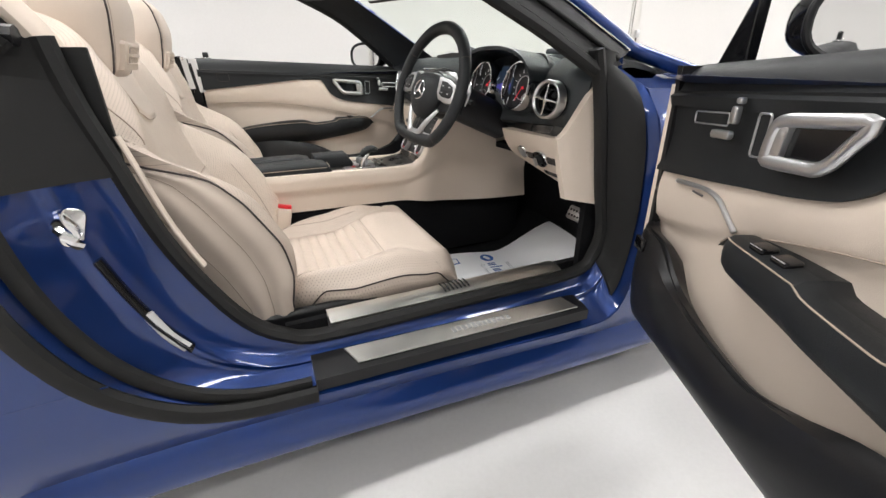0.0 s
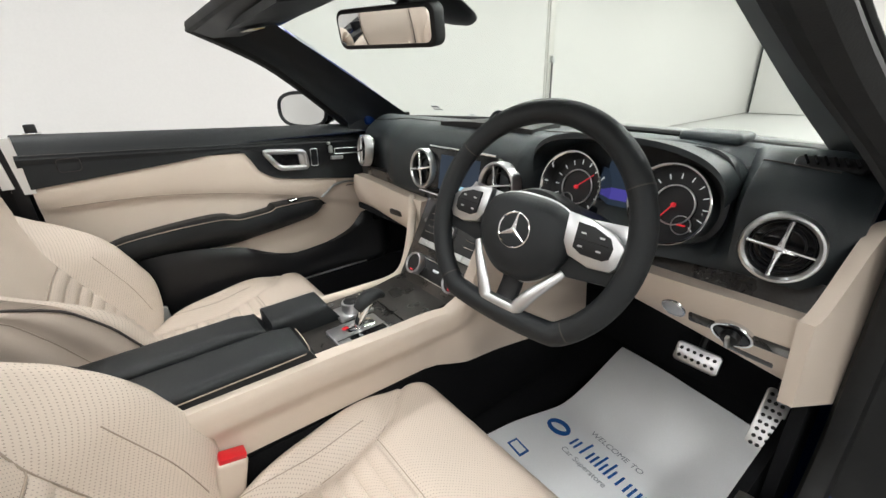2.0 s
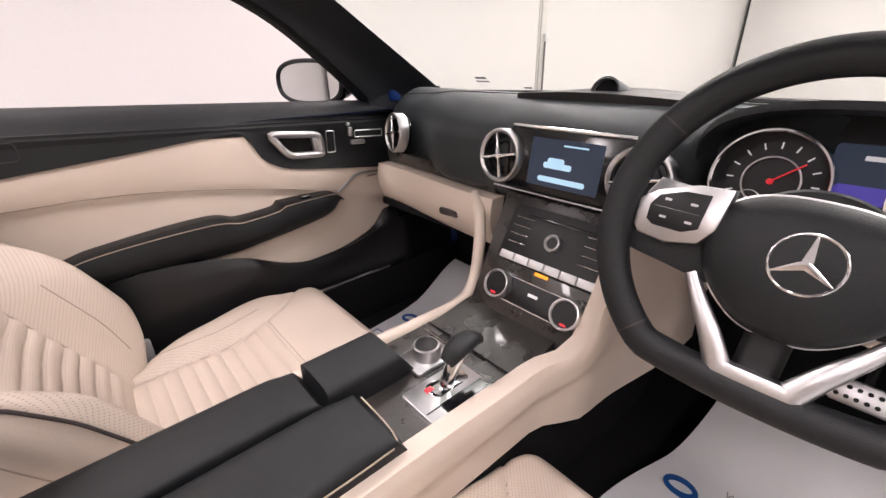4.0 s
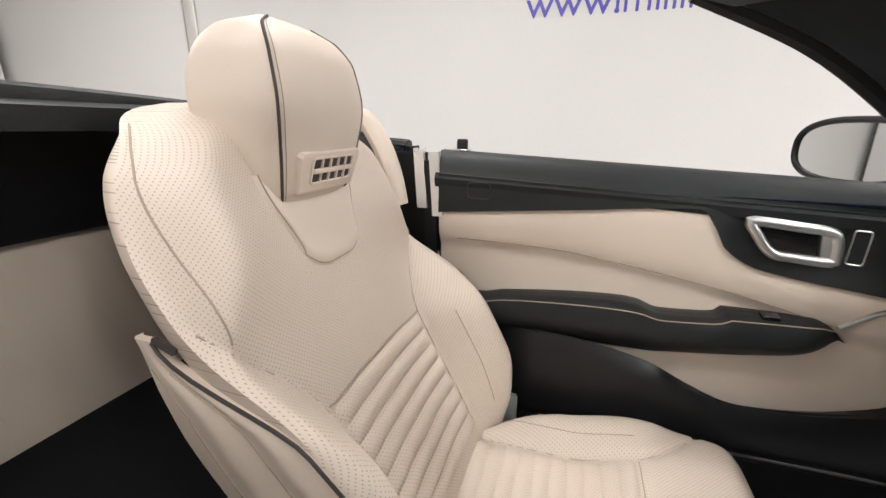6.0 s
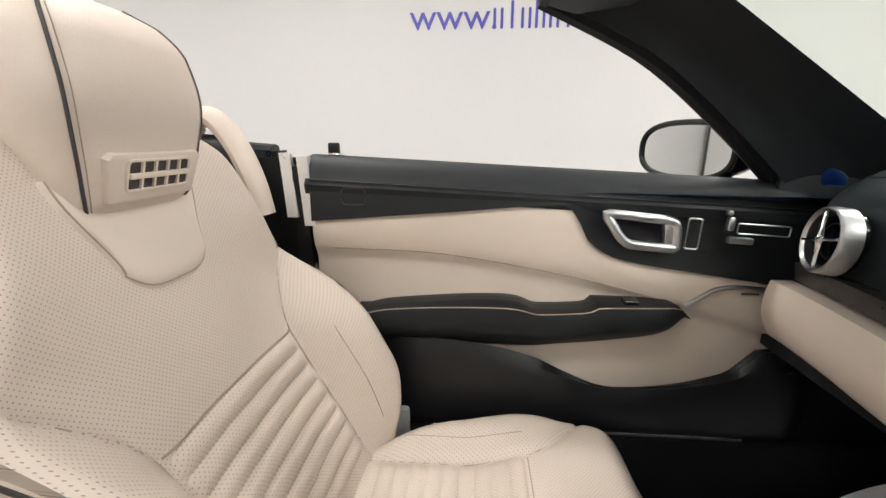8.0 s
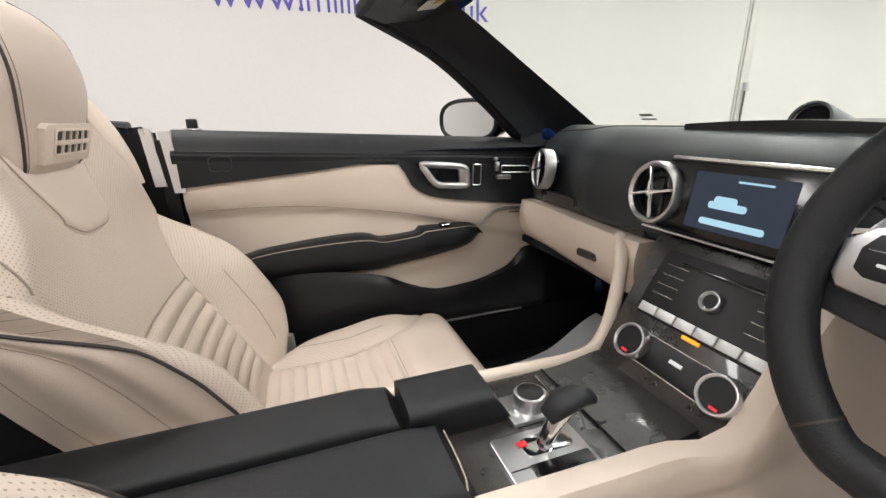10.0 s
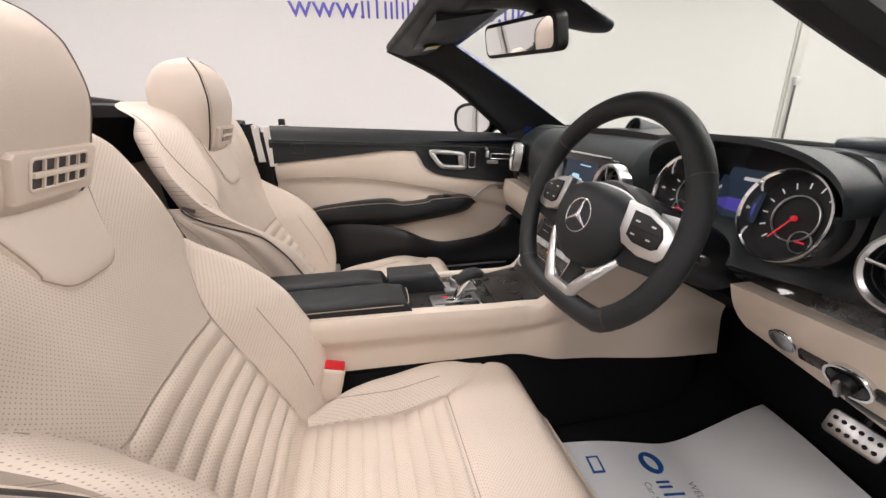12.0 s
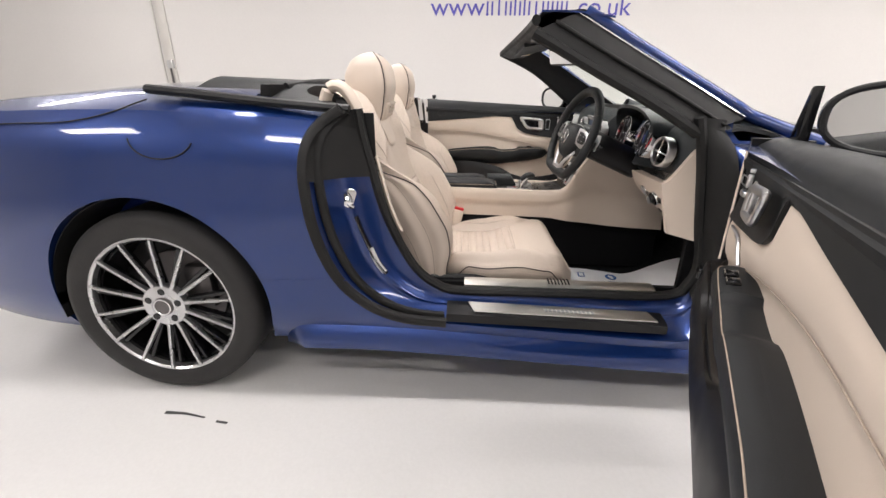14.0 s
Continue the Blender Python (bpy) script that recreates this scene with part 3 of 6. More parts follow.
# floor of the cabin, tunnel sides, rear bulkhead
part("cabin_carpet", slab(lambda u, v: (lerp(0.37, 2.18, u), lerp(YC - 0.72, YC + 0.72, v), 0.185 + 0.17 * smooth(0.84, 1.0, u) + 0.14 * smooth(0.24, 0.10, u)), 40, 10, (0, 0, -0.012)), M_CARPET, car)
part("front_bulkhead", slab(lambda u, v: (2.09 - 0.03 * v, lerp(YC - 0.74, YC + 0.74, u), lerp(0.22, 0.80, v)), 6, 4, (0.03, 0, 0)), M_CARPET, car)
for s in (-1, 1):
    part("side_carpet", slab(lambda u, v, s=s: (lerp(0.95, 2.10, u), YC + s * (0.715 - 0.01 * v), lerp(0.19, 0.36, v)), 12, 3, (0, s * 0.02, 0)), M_CARPET, car)
    part("footwell_side", slab(lambda u, v, s=s: (lerp(1.82, 2.12, u), YC + s * 0.735, lerp(0.2, 0.60, v)), 6, 3, (0, s * 0.02, 0)), M_CARPET, car)
    # rear inner quarter: cream side wall beside the seat back
    part("rear_quarter_trim", slab(lambda u, v, s=s: (lerp(0.40, 0.60 + 0.10 * (1 - v), u), YC + s * (0.745 + 0.02 * (1 - v)), lerp(0.52, 0.95, v)), 8, 6, (0, s * 0.02, 0)), M_PLASTIC, car)
    part("belt_cover", slab(lambda u, v, s=s: (lerp(0.62, 0.745, u), YC + s * (0.762 + 0.012 * v), lerp(0.52, 0.972, v)), 4, 8, (0, s * 0.01, 0)), M_RUBBER, car)
    strip = [p for p in opening_curves(s)[1] if p.x < 0.90 and 0.55 < p.z < 0.86]
    part("post_trim_strip", sweep([p + Vector((0.020, -s * 0.026, 0.0)) for p in strip], 0.005, 0.011, 10, up=(0, 1, 0)), M_TRIM, car, "cream trim strip beside the seat")
part("rear_bulkhead", slab(lambda u, v: (0.40 - 0.04 * v, lerp(YC - 0.74, YC + 0.74, u), lerp(0.56, 0.885, v)), 8, 6, (-0.03, 0, 0)), M_TRIM, car)
part("rear_shelf", slab(lambda u, v: (lerp(0.39, 0.66, v), lerp(YC - 0.74, YC + 0.74, u), lerp(0.600, 0.50, v)), 8, 4, (0, 0, -0.02)), M_CARPET, car)
part("bulkhead_upper", slab(lambda u, v: (0.375 + 0.03 * v, lerp(YC - 0.75, YC + 0.75, u), lerp(0.875, 1.055, v)), 8, 4, (-0.03, 0, 0)), M_PLASTIC, car)

# tonneau cover behind the seats and its front edge
def tonneau(u, v):
    x, y = lerp(0.12, 0.47, u), lerp(-0.80, 0.80, v)
    w, zb, zs, zt = station(x)
    q = abs(y)
    return (x + 0.20 * smooth(0.60, 0.80, q) * u, YC + y, zt + 0.031 - 0.075 * smooth(0.5, 0.86, q) - 0.012 * u)
part("tonneau_cover", slab(tonneau, 12, 40, (0, 0, -0.03)), M_BLACK, car, "black leathery tonneau cover")
part("tonneau_edge", sweep([(0.405, YC + y, 1.066 - 0.02 * (y / 0.6) ** 2) for y in [lerp(-0.62, 0.62, i / 20) for i in range(21)]], 0.012, 0.018), M_BLACK, car)
for s in (-1, 1):
    part("tonneau_side_rail", sweep(spline([(0.05, YC + s * 0.83, 1.040), (0.25, YC + s * 0.835, 1.022), (0.45, YC + s * 0.835, 1.003), (0.68, YC + s * 0.825, 0.985)], 16), 0.020, 0.014), M_PLASTIC, car)
    # side fairing at the end of the door: cream cap over the belt guide with a bright side
    yo = YC + s * 0.695
    cap = part("belt_guide", sweep(spline([(0.560, yo, 0.90), (0.562, yo, 0.99), (0.585, yo, 1.045), (0.625, yo, 1.048), (0.665, yo, 0.995), (0.692, yo, 0.925), (0.705, yo, 0.86)], 30), 0.032, 0.020, 14, up=(1, 0, 1)), M_TRIM, car, "cream leather belt guide hoop")
    part("guide_hollow", sweep(spline([(0.59, yo, 0.90), (0.605, yo, 0.985), (0.635, yo, 0.985), (0.66, yo, 0.90)], 14), 0.026, 0.030, 10, up=(1, 0, 1)), M_PLASTIC, cap)
    part("bright_cover", sweep(spline([(0.60, yo + s * 0.030, 0.935), (0.635, yo + s * 0.036, 0.945), (0.655, yo + s * 0.034, 0.93), (0.675, yo + s * 0.030, 0.88)], 14), 0.012, 0.016, 10, up=(0, 1, 0), taper=lambda t: 0.6 + 0.5 * math.sin(math.pi * t)), M_CHROME, cap)

# shut lines and filler flap on the driver's rear wing
def on_side(x, z, s=-1, d=0.001):
    return Vector((x, YC + s * (shell_side(x, z) + d), z))
part("boot_shut_line", sweep([on_side(x, z) for x, z in [(p.x, p.z) for p in spline([(-0.70, 0, 0.905), (-0.4, 0, 0.935), (-0.17, 0, 0.945), (-0.03, 0, 0.975), (0.05, 0, 1.01)], 24)]], 0.0022), M_RUBBER, car)
flap = [on_side(0.125 + 0.098 * math.cos(a), 0.905 + 0.062 * math.sin(a)) for a in [math.pi * (1.02 + 0.9 * i / 24) for i in range(25)]]
part("filler_flap_line", sweep(flap, 0.0022), M_RUBBER, car)
part("wing_crease", sweep([on_side(x, 0.452 - 0.01 * (x - 0.4), d=-0.001) for x in [lerp(0.37, 0.66, i / 12) for i in range(13)]], 0.0015), M_PAINT, car)

# bonnet shut line, cowl
part("cowl_panel", slab(lambda u, v: (lerp(2.04, 2.20, v) + 0.10 * math.cos((u - 0.5) * 2.4) - 0.07, lerp(YC - 0.74, YC + 0.74, u), 0.925 + 0.012 * v), 20, 4, (0, 0, -0.02)), M_PLASTIC, car)

# wheels


def wheel(ax, s):
    y0 = YC + s * 0.945
    R = 0.343
    prof = [(0.252, -0.012), (0.268, 0.0), (0.302, 0.004), (0.326, -0.004), (0.339, -0.022), (R, -0.05), (R, -0.22), (0.331, -0.262), (0.268, -0.275), (0.252, -0.262)]
    n = 72
    tyre_bm = bmesh.new()
    rings = [[tyre_bm.verts.new((ax + r * math.cos(a), y0 + s * d, 0.328 + r * math.sin(a))) for r, d in prof] for a in (2 * math.pi * i / n for i in range(n))]
    for i in range(n):
        a, b = rings[i], rings[(i + 1) % n]
        for j in range(len(prof)):
            k = (j + 1) % len(prof)
            tyre_bm.faces.new((a[j], a[k], b[k], b[j]))
    rim_m = frame_at((ax, y0 - s * 0.006, 0.328), (1, 0, 0), (0, s, 0))
    wh = part("wheel", disc(rim_m, 0.262, 0.03, 72, 0.006, inner=0.248), M_SILVER, car, "multi-spoke alloy wheel with black inner rim")
    part("tyre", tyre_bm, M_TYRE, wh, "black low-profile tyre")
    part("barrel", disc(frame_at((ax, y0 - s * 0.05, 0.328), (1, 0, 0), (0, s, 0)), 0.250, 0.20, 48, inner=0.238), M_GLOSS, wh)
    part("wheel_back", disc(frame_at((ax, y0 - s * 0.17, 0.328), (1, 0, 0), (0, s, 0)), 0.235, 0.01, 48), M_PLASTIC, wh)
    part("brake_disc", disc(frame_at((ax, y0 - s * 0.13, 0.328), (1, 0, 0), (0, s, 0)), 0.165, 0.03, 48, 0.003), M_DISC, wh)
    part("caliper", box(ax + 0.10, y0 - s * 0.10, 0.375, 0.10, 0.05, 0.17, 0.02), M_DISC, wh)
    for k in range(14):
        a = 2 * math.pi * (k + 0.35) / 14
        c, sn = math.cos(a), math.sin(a)
        pts = [(ax + r * c, y0 - s * d, 0.328 + r * sn) for r, d in ((0.040, 0.030), (0.09, 0.030), (0.15, 0.022), (0.21, 0.014), (0.252, 0.010))]
        spoke = part("spoke", sweep(pts, 0.0068, 0.010, 8, up=(0, 1, 0), taper=lambda t: 1.25 - 0.35 * t), M_SILVER, wh)
        dark = [(ax + r * math.cos(a + 0.09), y0 - s * (d + 0.022), 0.328 + r * math.sin(a + 0.09)) for r, d in ((0.05, 0.030), (0.15, 0.022), (0.24, 0.014))]
        part("spoke_flank", sweep(dark, 0.010, 0.016, 6, up=(0, 1, 0)), M_GLOSS, spoke)
    part("hub", disc(frame_at((ax, y0 - s * 0.018, 0.328), (1, 0, 0), (0, s, 0)), 0.078, 0.03, 40, 0.008), M_SILVER, wh)
    for k in range(5):
        a = 2 * math.pi * (k + 0.2) / 5
        part("bolt_recess", disc(frame_at((ax + 0.055 * math.cos(a), y0 - s * 0.0165, 0.328 + 0.055 * math.sin(a)), (1, 0, 0), (0, s, 0)), 0.0125, 0.004, 16), M_GLOSS, wh)
    part("centre_cap", disc(frame_at((ax, y0 - s * 0.010, 0.328), (1, 0, 0), (0, s, 0)), 0.034, 0.012, 32, 0.004), M_DISC, wh)
    part("cap_ring", disc(frame_at((ax, y0 - s * 0.008, 0.328), (1, 0, 0), (0, s, 0)), 0.031, 0.004, 32, 0.001, inner=0.026), M_CHROME, wh)


for ax in (0.0, 2.585):
    for s in (-1, 1):
        wheel(ax, s)

# windscreen frame
def pillar_edges(s):
    """Lower and upper edge of a windscreen pillar, from the header down to its foot."""
    if s < 0:
        low = spline([(1.25, 0.672, 1.205), (1.45, 0.700, 1.096), (1.62, 0.735, 1.005), (1.76, 0.768, 0.918)], 16)
    else:
        low = spline([(1.25, 0.672, 1.245), (1.45, 0.700, 1.155), (1.62, 0.735, 1.036), (1.76, 0.768, 0.922)], 16)
    upp = spline([(1.455, 0.612, 1.262), (1.65, 0.640, 1.147), (1.83, 0.668, 1.042), (2.00, 0.700, 0.945)], 16)
    inset = 0.05 if s < 0 else 0.0
    return [[Vector((p.x, YC + s * (p.y - d), p.z)) for p in e] for e, d in ((low, 0.0), (upp, inset))]


for s in (-1, 1):
    lo, up_ = pillar_edges(s)

    def pil(u, v, lo=lo, up_=up_, s=s):
        i = min(15, round(u * 15))
        p = lo[i].lerp(up_[i], v)
        return (p.x, p.y + s * 0.022 * math.sin(math.pi * v), p.z)
    part("windscreen_pillar", slab(pil, 15, 8, (0.004, s * 0.03, 0.004)), M_BLACK, car, "black trimmed windscreen pillar")
    part("pillar_seal", sweep([p + Vector((-0.004, s * 0.030, 0.004)) for p in lo], 0.020, 0.018), M_RUBBER, car)

    def outer_seal(u, v, lo=lo, up_=up_, s=s):
        i = min(15, round(u * 15))
        p = lo[i].lerp(up_[i], lerp(0.0, 0.66, v))
        return (p.x, p.y + s * (0.034 + 0.022 * math.sin(math.pi * v * 0.8)), p.z + 0.010 + 0.020 * v)
    part("pillar_outer_seal", slab(outer_seal, 15, 8, (0, -s * 0.006, 0)), M_RUBBER, car, "broad black rubber roof seal")
    part("seal_ridge", sweep([Vector(outer_seal(i / 15, 0.45)) + Vector((0, s * 0.004, 0.002)) for i in range(16)], 0.007, 0.006), M_RUBBER, car)
    outer = [p.lerp(q, 0.80) + Vector((0, s * 0.048, 0.030)) for p, q in zip(lo, up_)]
    outer += [Vector((2.10, YC + s * 0.845, 0.900))]
    part("pillar_skin", sweep(spline(outer, 24), 0.020, 0.020, 12), M_PAINT, car)
    part("pillar_chrome_line", sweep([Vector(outer_seal(i / 15, 1.0)) + Vector((0, s * 0.003, 0.003)) for i in range(16)], 0.003, 0.003), M_CHROME, car)

part("pillar_foot", slab(lambda u, v: (lerp(1.745, 2.02, u), YC + lerp(0.768, 0.738, u), lerp(0.875, lerp(0.945, 0.962, u), v)), 8, 4, (0, 0.02, 0)), M_BLACK, car)

HDR = [(1.255, 1.232), (1.30, 1.216), (1.38, 1.222), (1.455, 1.252), (1.47, 1.268), (1.40, 1.282), (1.30, 1.272), (1.255, 1.250)]


def header(u, v):
    x, z = HDR[round(v * 8) % 8]
    y = lerp(-1, 1, u)
    bow = 0.045 * (1 - y * y)
    return (x + bow * 0.9, YC + y * lerp(0.685, 0.640, (x - 1.25) / 0.22), z + bow * 0.8)


part("windscreen_header", grid(header, 24, 8), M_BLACK, car, "black trimmed windscreen header")
part("header_seal", sweep([(1.25 + 0.045 * (1 - y * y), YC + y * 0.69, 1.247 + 0.036 * (1 - y * y)) for y in [lerp(-1, 1, i / 20) for i in range(21)]], 0.014, 0.016), M_RUBBER, car)
part("header_skin", slab(lambda u, v: (lerp(1.27, 1.50, v) + 0.04 * (1 - (2 * u - 1) ** 2), YC + (2 * u - 1) * 0.66, lerp(1.279, 1.262, v) + 0.006 * math.sin(math.pi * v) + 0.036 * (1 - (2 * u - 1) ** 2)), 20, 5, (0, 0, -0.006)), M_PAINT, car)


def screen_glass(u, v):
    t = 2 * u - 1
    bow = 1 - t * t
    lo = Vector((2.00 + 0.13 * bow, YC + t * 0.715, 0.945 + 0.005 * bow))
    hi = Vector((1.455 + 0.045 * bow, YC + t * 0.625, 1.262 + 0.036 * bow))
    p = lo.lerp(hi, v)
    return (p.x, p.y, p.z + 0.010 * math.sin(math.pi * v))


ws = part("windscreen", slab(screen_glass, 20, 8, (0.003, 0, 0.004)), M_GLASS, car, "clear green-tinted windscreen glass")
ws.visible_shadow = False
part("screen_lower_band", sweep([Vector(screen_glass(i / 20, 0.0)) + Vector((-0.006, 0, -0.002)) for i in range(21)], 0.012, 0.008), M_RUBBER, car)
for (u0, v0, w_, h_) in ((0.86, 0.13, 0.045, 0.012), (0.862, 0.10, 0.055, 0.008), (0.77, 0.045, 0.03, 0.008)):
    c0 = Vector(screen_glass(u0, v0))
    part("glass_mark", plate(rounded(w_, h_, 0.003), frame_at(c0 + Vector((-0.004, 0, -0.004)), (0, -1, 0), (-0.5, 0, -0.86)), 0.0006), M_GREYPRINT, ws)

# sun visors, rear mirror and its pod
for s in (-1, 1):
    vis = part("sun_visor", slab(lambda u, v, s=s: (lerp(1.285, 1.44, v) + 0.03, YC + s * lerp(0.12, 0.58, u), lerp(1.206, 1.232, v) + 0.03 * (1 - lerp(0.12, 0.58, u) ** 2) - 0.004 * math.sin(math.pi * u)), 12, 6, (0, 0, 0.018)), M_BLACK, car, "black sun visor with sticker")
    st = frame_at((1.375, YC + s * 0.52, 1.226), (0, 1, 0), (0.16, 0, -1))
    part("sticker", plate(rounded(0.085, 0.045, 0.003), st, 0.001), M_LABEL, vis)
    part("sticker_band", plate([(x - 0.028, y + 0.008) for x, y in rounded(0.025, 0.024, 0.002)], st @ Matrix.Translation((0, 0, 0.0012)), 0.001), M_AMBER, vis)


def pod(u, v):
    a = 2 * math.pi * u
    x = lerp(1.36, 1.69, v)
    w = 0.085 * math.sqrt(max(0.0, 1 - max(0, (v - 0.45) / 0.58) ** 2)) + 0.004
    return (x, YC - 0.02 + w * math.cos(a), 1.268 - 0.105 * smooth(0.35, 1.0, v) * 0.55 + 0.028 * math.sin(a) * (1 - 0.5 * v))


part("mirror_pod", grid(pod, 20, 14, True, capv=True), M_PLASTIC, car, "black sensor pod behind the rear mirror")
mm = frame_at((1.480, 0.048, 1.186), (0.262, -0.962, -0.04), (-0.95, -0.262, -0.17))
mir = part("rear_mirror", plate(rounded(0.270, 0.078, 0.020), mm, 0.030, 0.006), M_PLASTIC, car, "black framed rear-view mirror")
part("mirror_glass", plate(rounded(0.250, 0.060, 0.014), mm @ Matrix.Translation((0, 0, 0.0015)), 0.001), M_MIRROR, mir, "silver mirror glass")
part("mirror_stem", sweep([(1.50, 0.04, 1.20), (1.53, 0.03, 1.235)], 0.012), M_PLASTIC, mir)

# ---- seats ----
SX, SY0, SZ0 = 1.05, 0.445, 0.19     # foot of the passenger's seat
BACK_C = [(0.38, 0.945), (0.48, 0.895), (0.58, 0.840), (0.70, 0.778), (0.83, 0.722), (0.95, 0.672), (1.07, 0.628)]
BACK_W = [(0.38, 0.222), (0.46, 0.250), (0.54, 0.267), (0.62, 0.278), (0.70, 0.284), (0.80, 0.283), (0.88, 0.279), (0.93, 0.272), (0.97, 0.258), (1.00, 0.236), (1.03, 0.194), (1.05, 0.138), (1.062, 0.07)]
WING = [(0.38, 0.050), (0.48, 0.098), (0.57, 0.124), (0.65, 0.122), (0.72, 0.098), (0.78, 0.064), (0.82, 0.038), (0.86, 0.017), (0.92, 0.0)]
BACK_TOP, BACK_LOW = 1.062, 0.385
RIB_TOP = 0.668


def bolster_line(z):
    """Distance from the middle at which the side bolster of a backrest begins."""
    return 0.166 + 0.108 * smooth(0.640, 0.835, z) ** 1.25


def back_front(ly, z):
    """The front of a backrest at a width and height."""
    w = curve_at(BACK_W, z)
    q = abs(ly)
    qb = bolster_line(z)
    up = smooth(0.76, 0.90, z)
    wing = smooth(qb - 0.012, qb + 0.088, q) * curve_at(WING, z)
    wrap = 0.040 * smooth(0.06, 0.24, q) * up * smooth(1.06, 0.98, z)
    hug = 0.006 * smooth(0.05, 0.166, q) * (1 - up)
    roll = lerp(0.020, 0.082, up) * smooth(lerp(0.90, 0.70, up), 1.0, q / w) ** 2.2
    groove = -0.009 * math.exp(-((q - qb) / 0.0065) ** 2) * smooth(0.40, 0.44, z) * smooth(0.845, 0.80, z)
    top = -0.055 * smooth(1.0, BACK_TOP, z) ** 2
    return curve_at(BACK_C, z) + wing + wrap + hug - roll + groove + top


def at_back(ly, z, d=0.0):
    return Vector((back_front(ly, z) + d * 0.9, SY0 + ly, z + d * 0.42))


CUSH_W = [(0.90, 0.185), (0.97, 0.212), (1.05, 0.246), (1.14, 0.270), (1.24, 0.278), (1.35, 0.274), (1.42, 0.254), (1.462, 0.216), (1.485, 0.16)]
CUSH_END = 1.485


def cush_line(x):
    """Distance from the middle at which the side bolster of a cushion begins."""
    return 0.158 + 0.105 * smooth(1.235, 1.40, x) ** 1.4


def cush_top(x, ly):
    w = curve_at(CUSH_W, x)
    q = abs(ly)
    qb = cush_line(x)
    base = 0.398 + 0.046 * smooth(1.12, 1.30, x) - 0.110 * smooth(1.37, CUSH_END, x) ** 2.2
    wing = 0.046 * smooth(qb - 0.014, qb + 0.075, q) * smooth(1.36, 1.14, x) * smooth(0.88, 1.0, x)
    roll = 0.052 * smooth(0.80, 1.0, q / w) ** 2.4
    groove = -0.008 * math.exp(-((q - qb) / 0.007) ** 2) * smooth(1.43, 1.38, x)
    cross = -0.008 * math.exp(-((x - 1.247) / 0.008) ** 2) * smooth(0.165, 0.150, q)
    return base + wing - roll + groove + cross


def at_cush(x, ly, d=0.0):
    return Vector((x, SY0 + ly, cush_top(x, ly) + d))


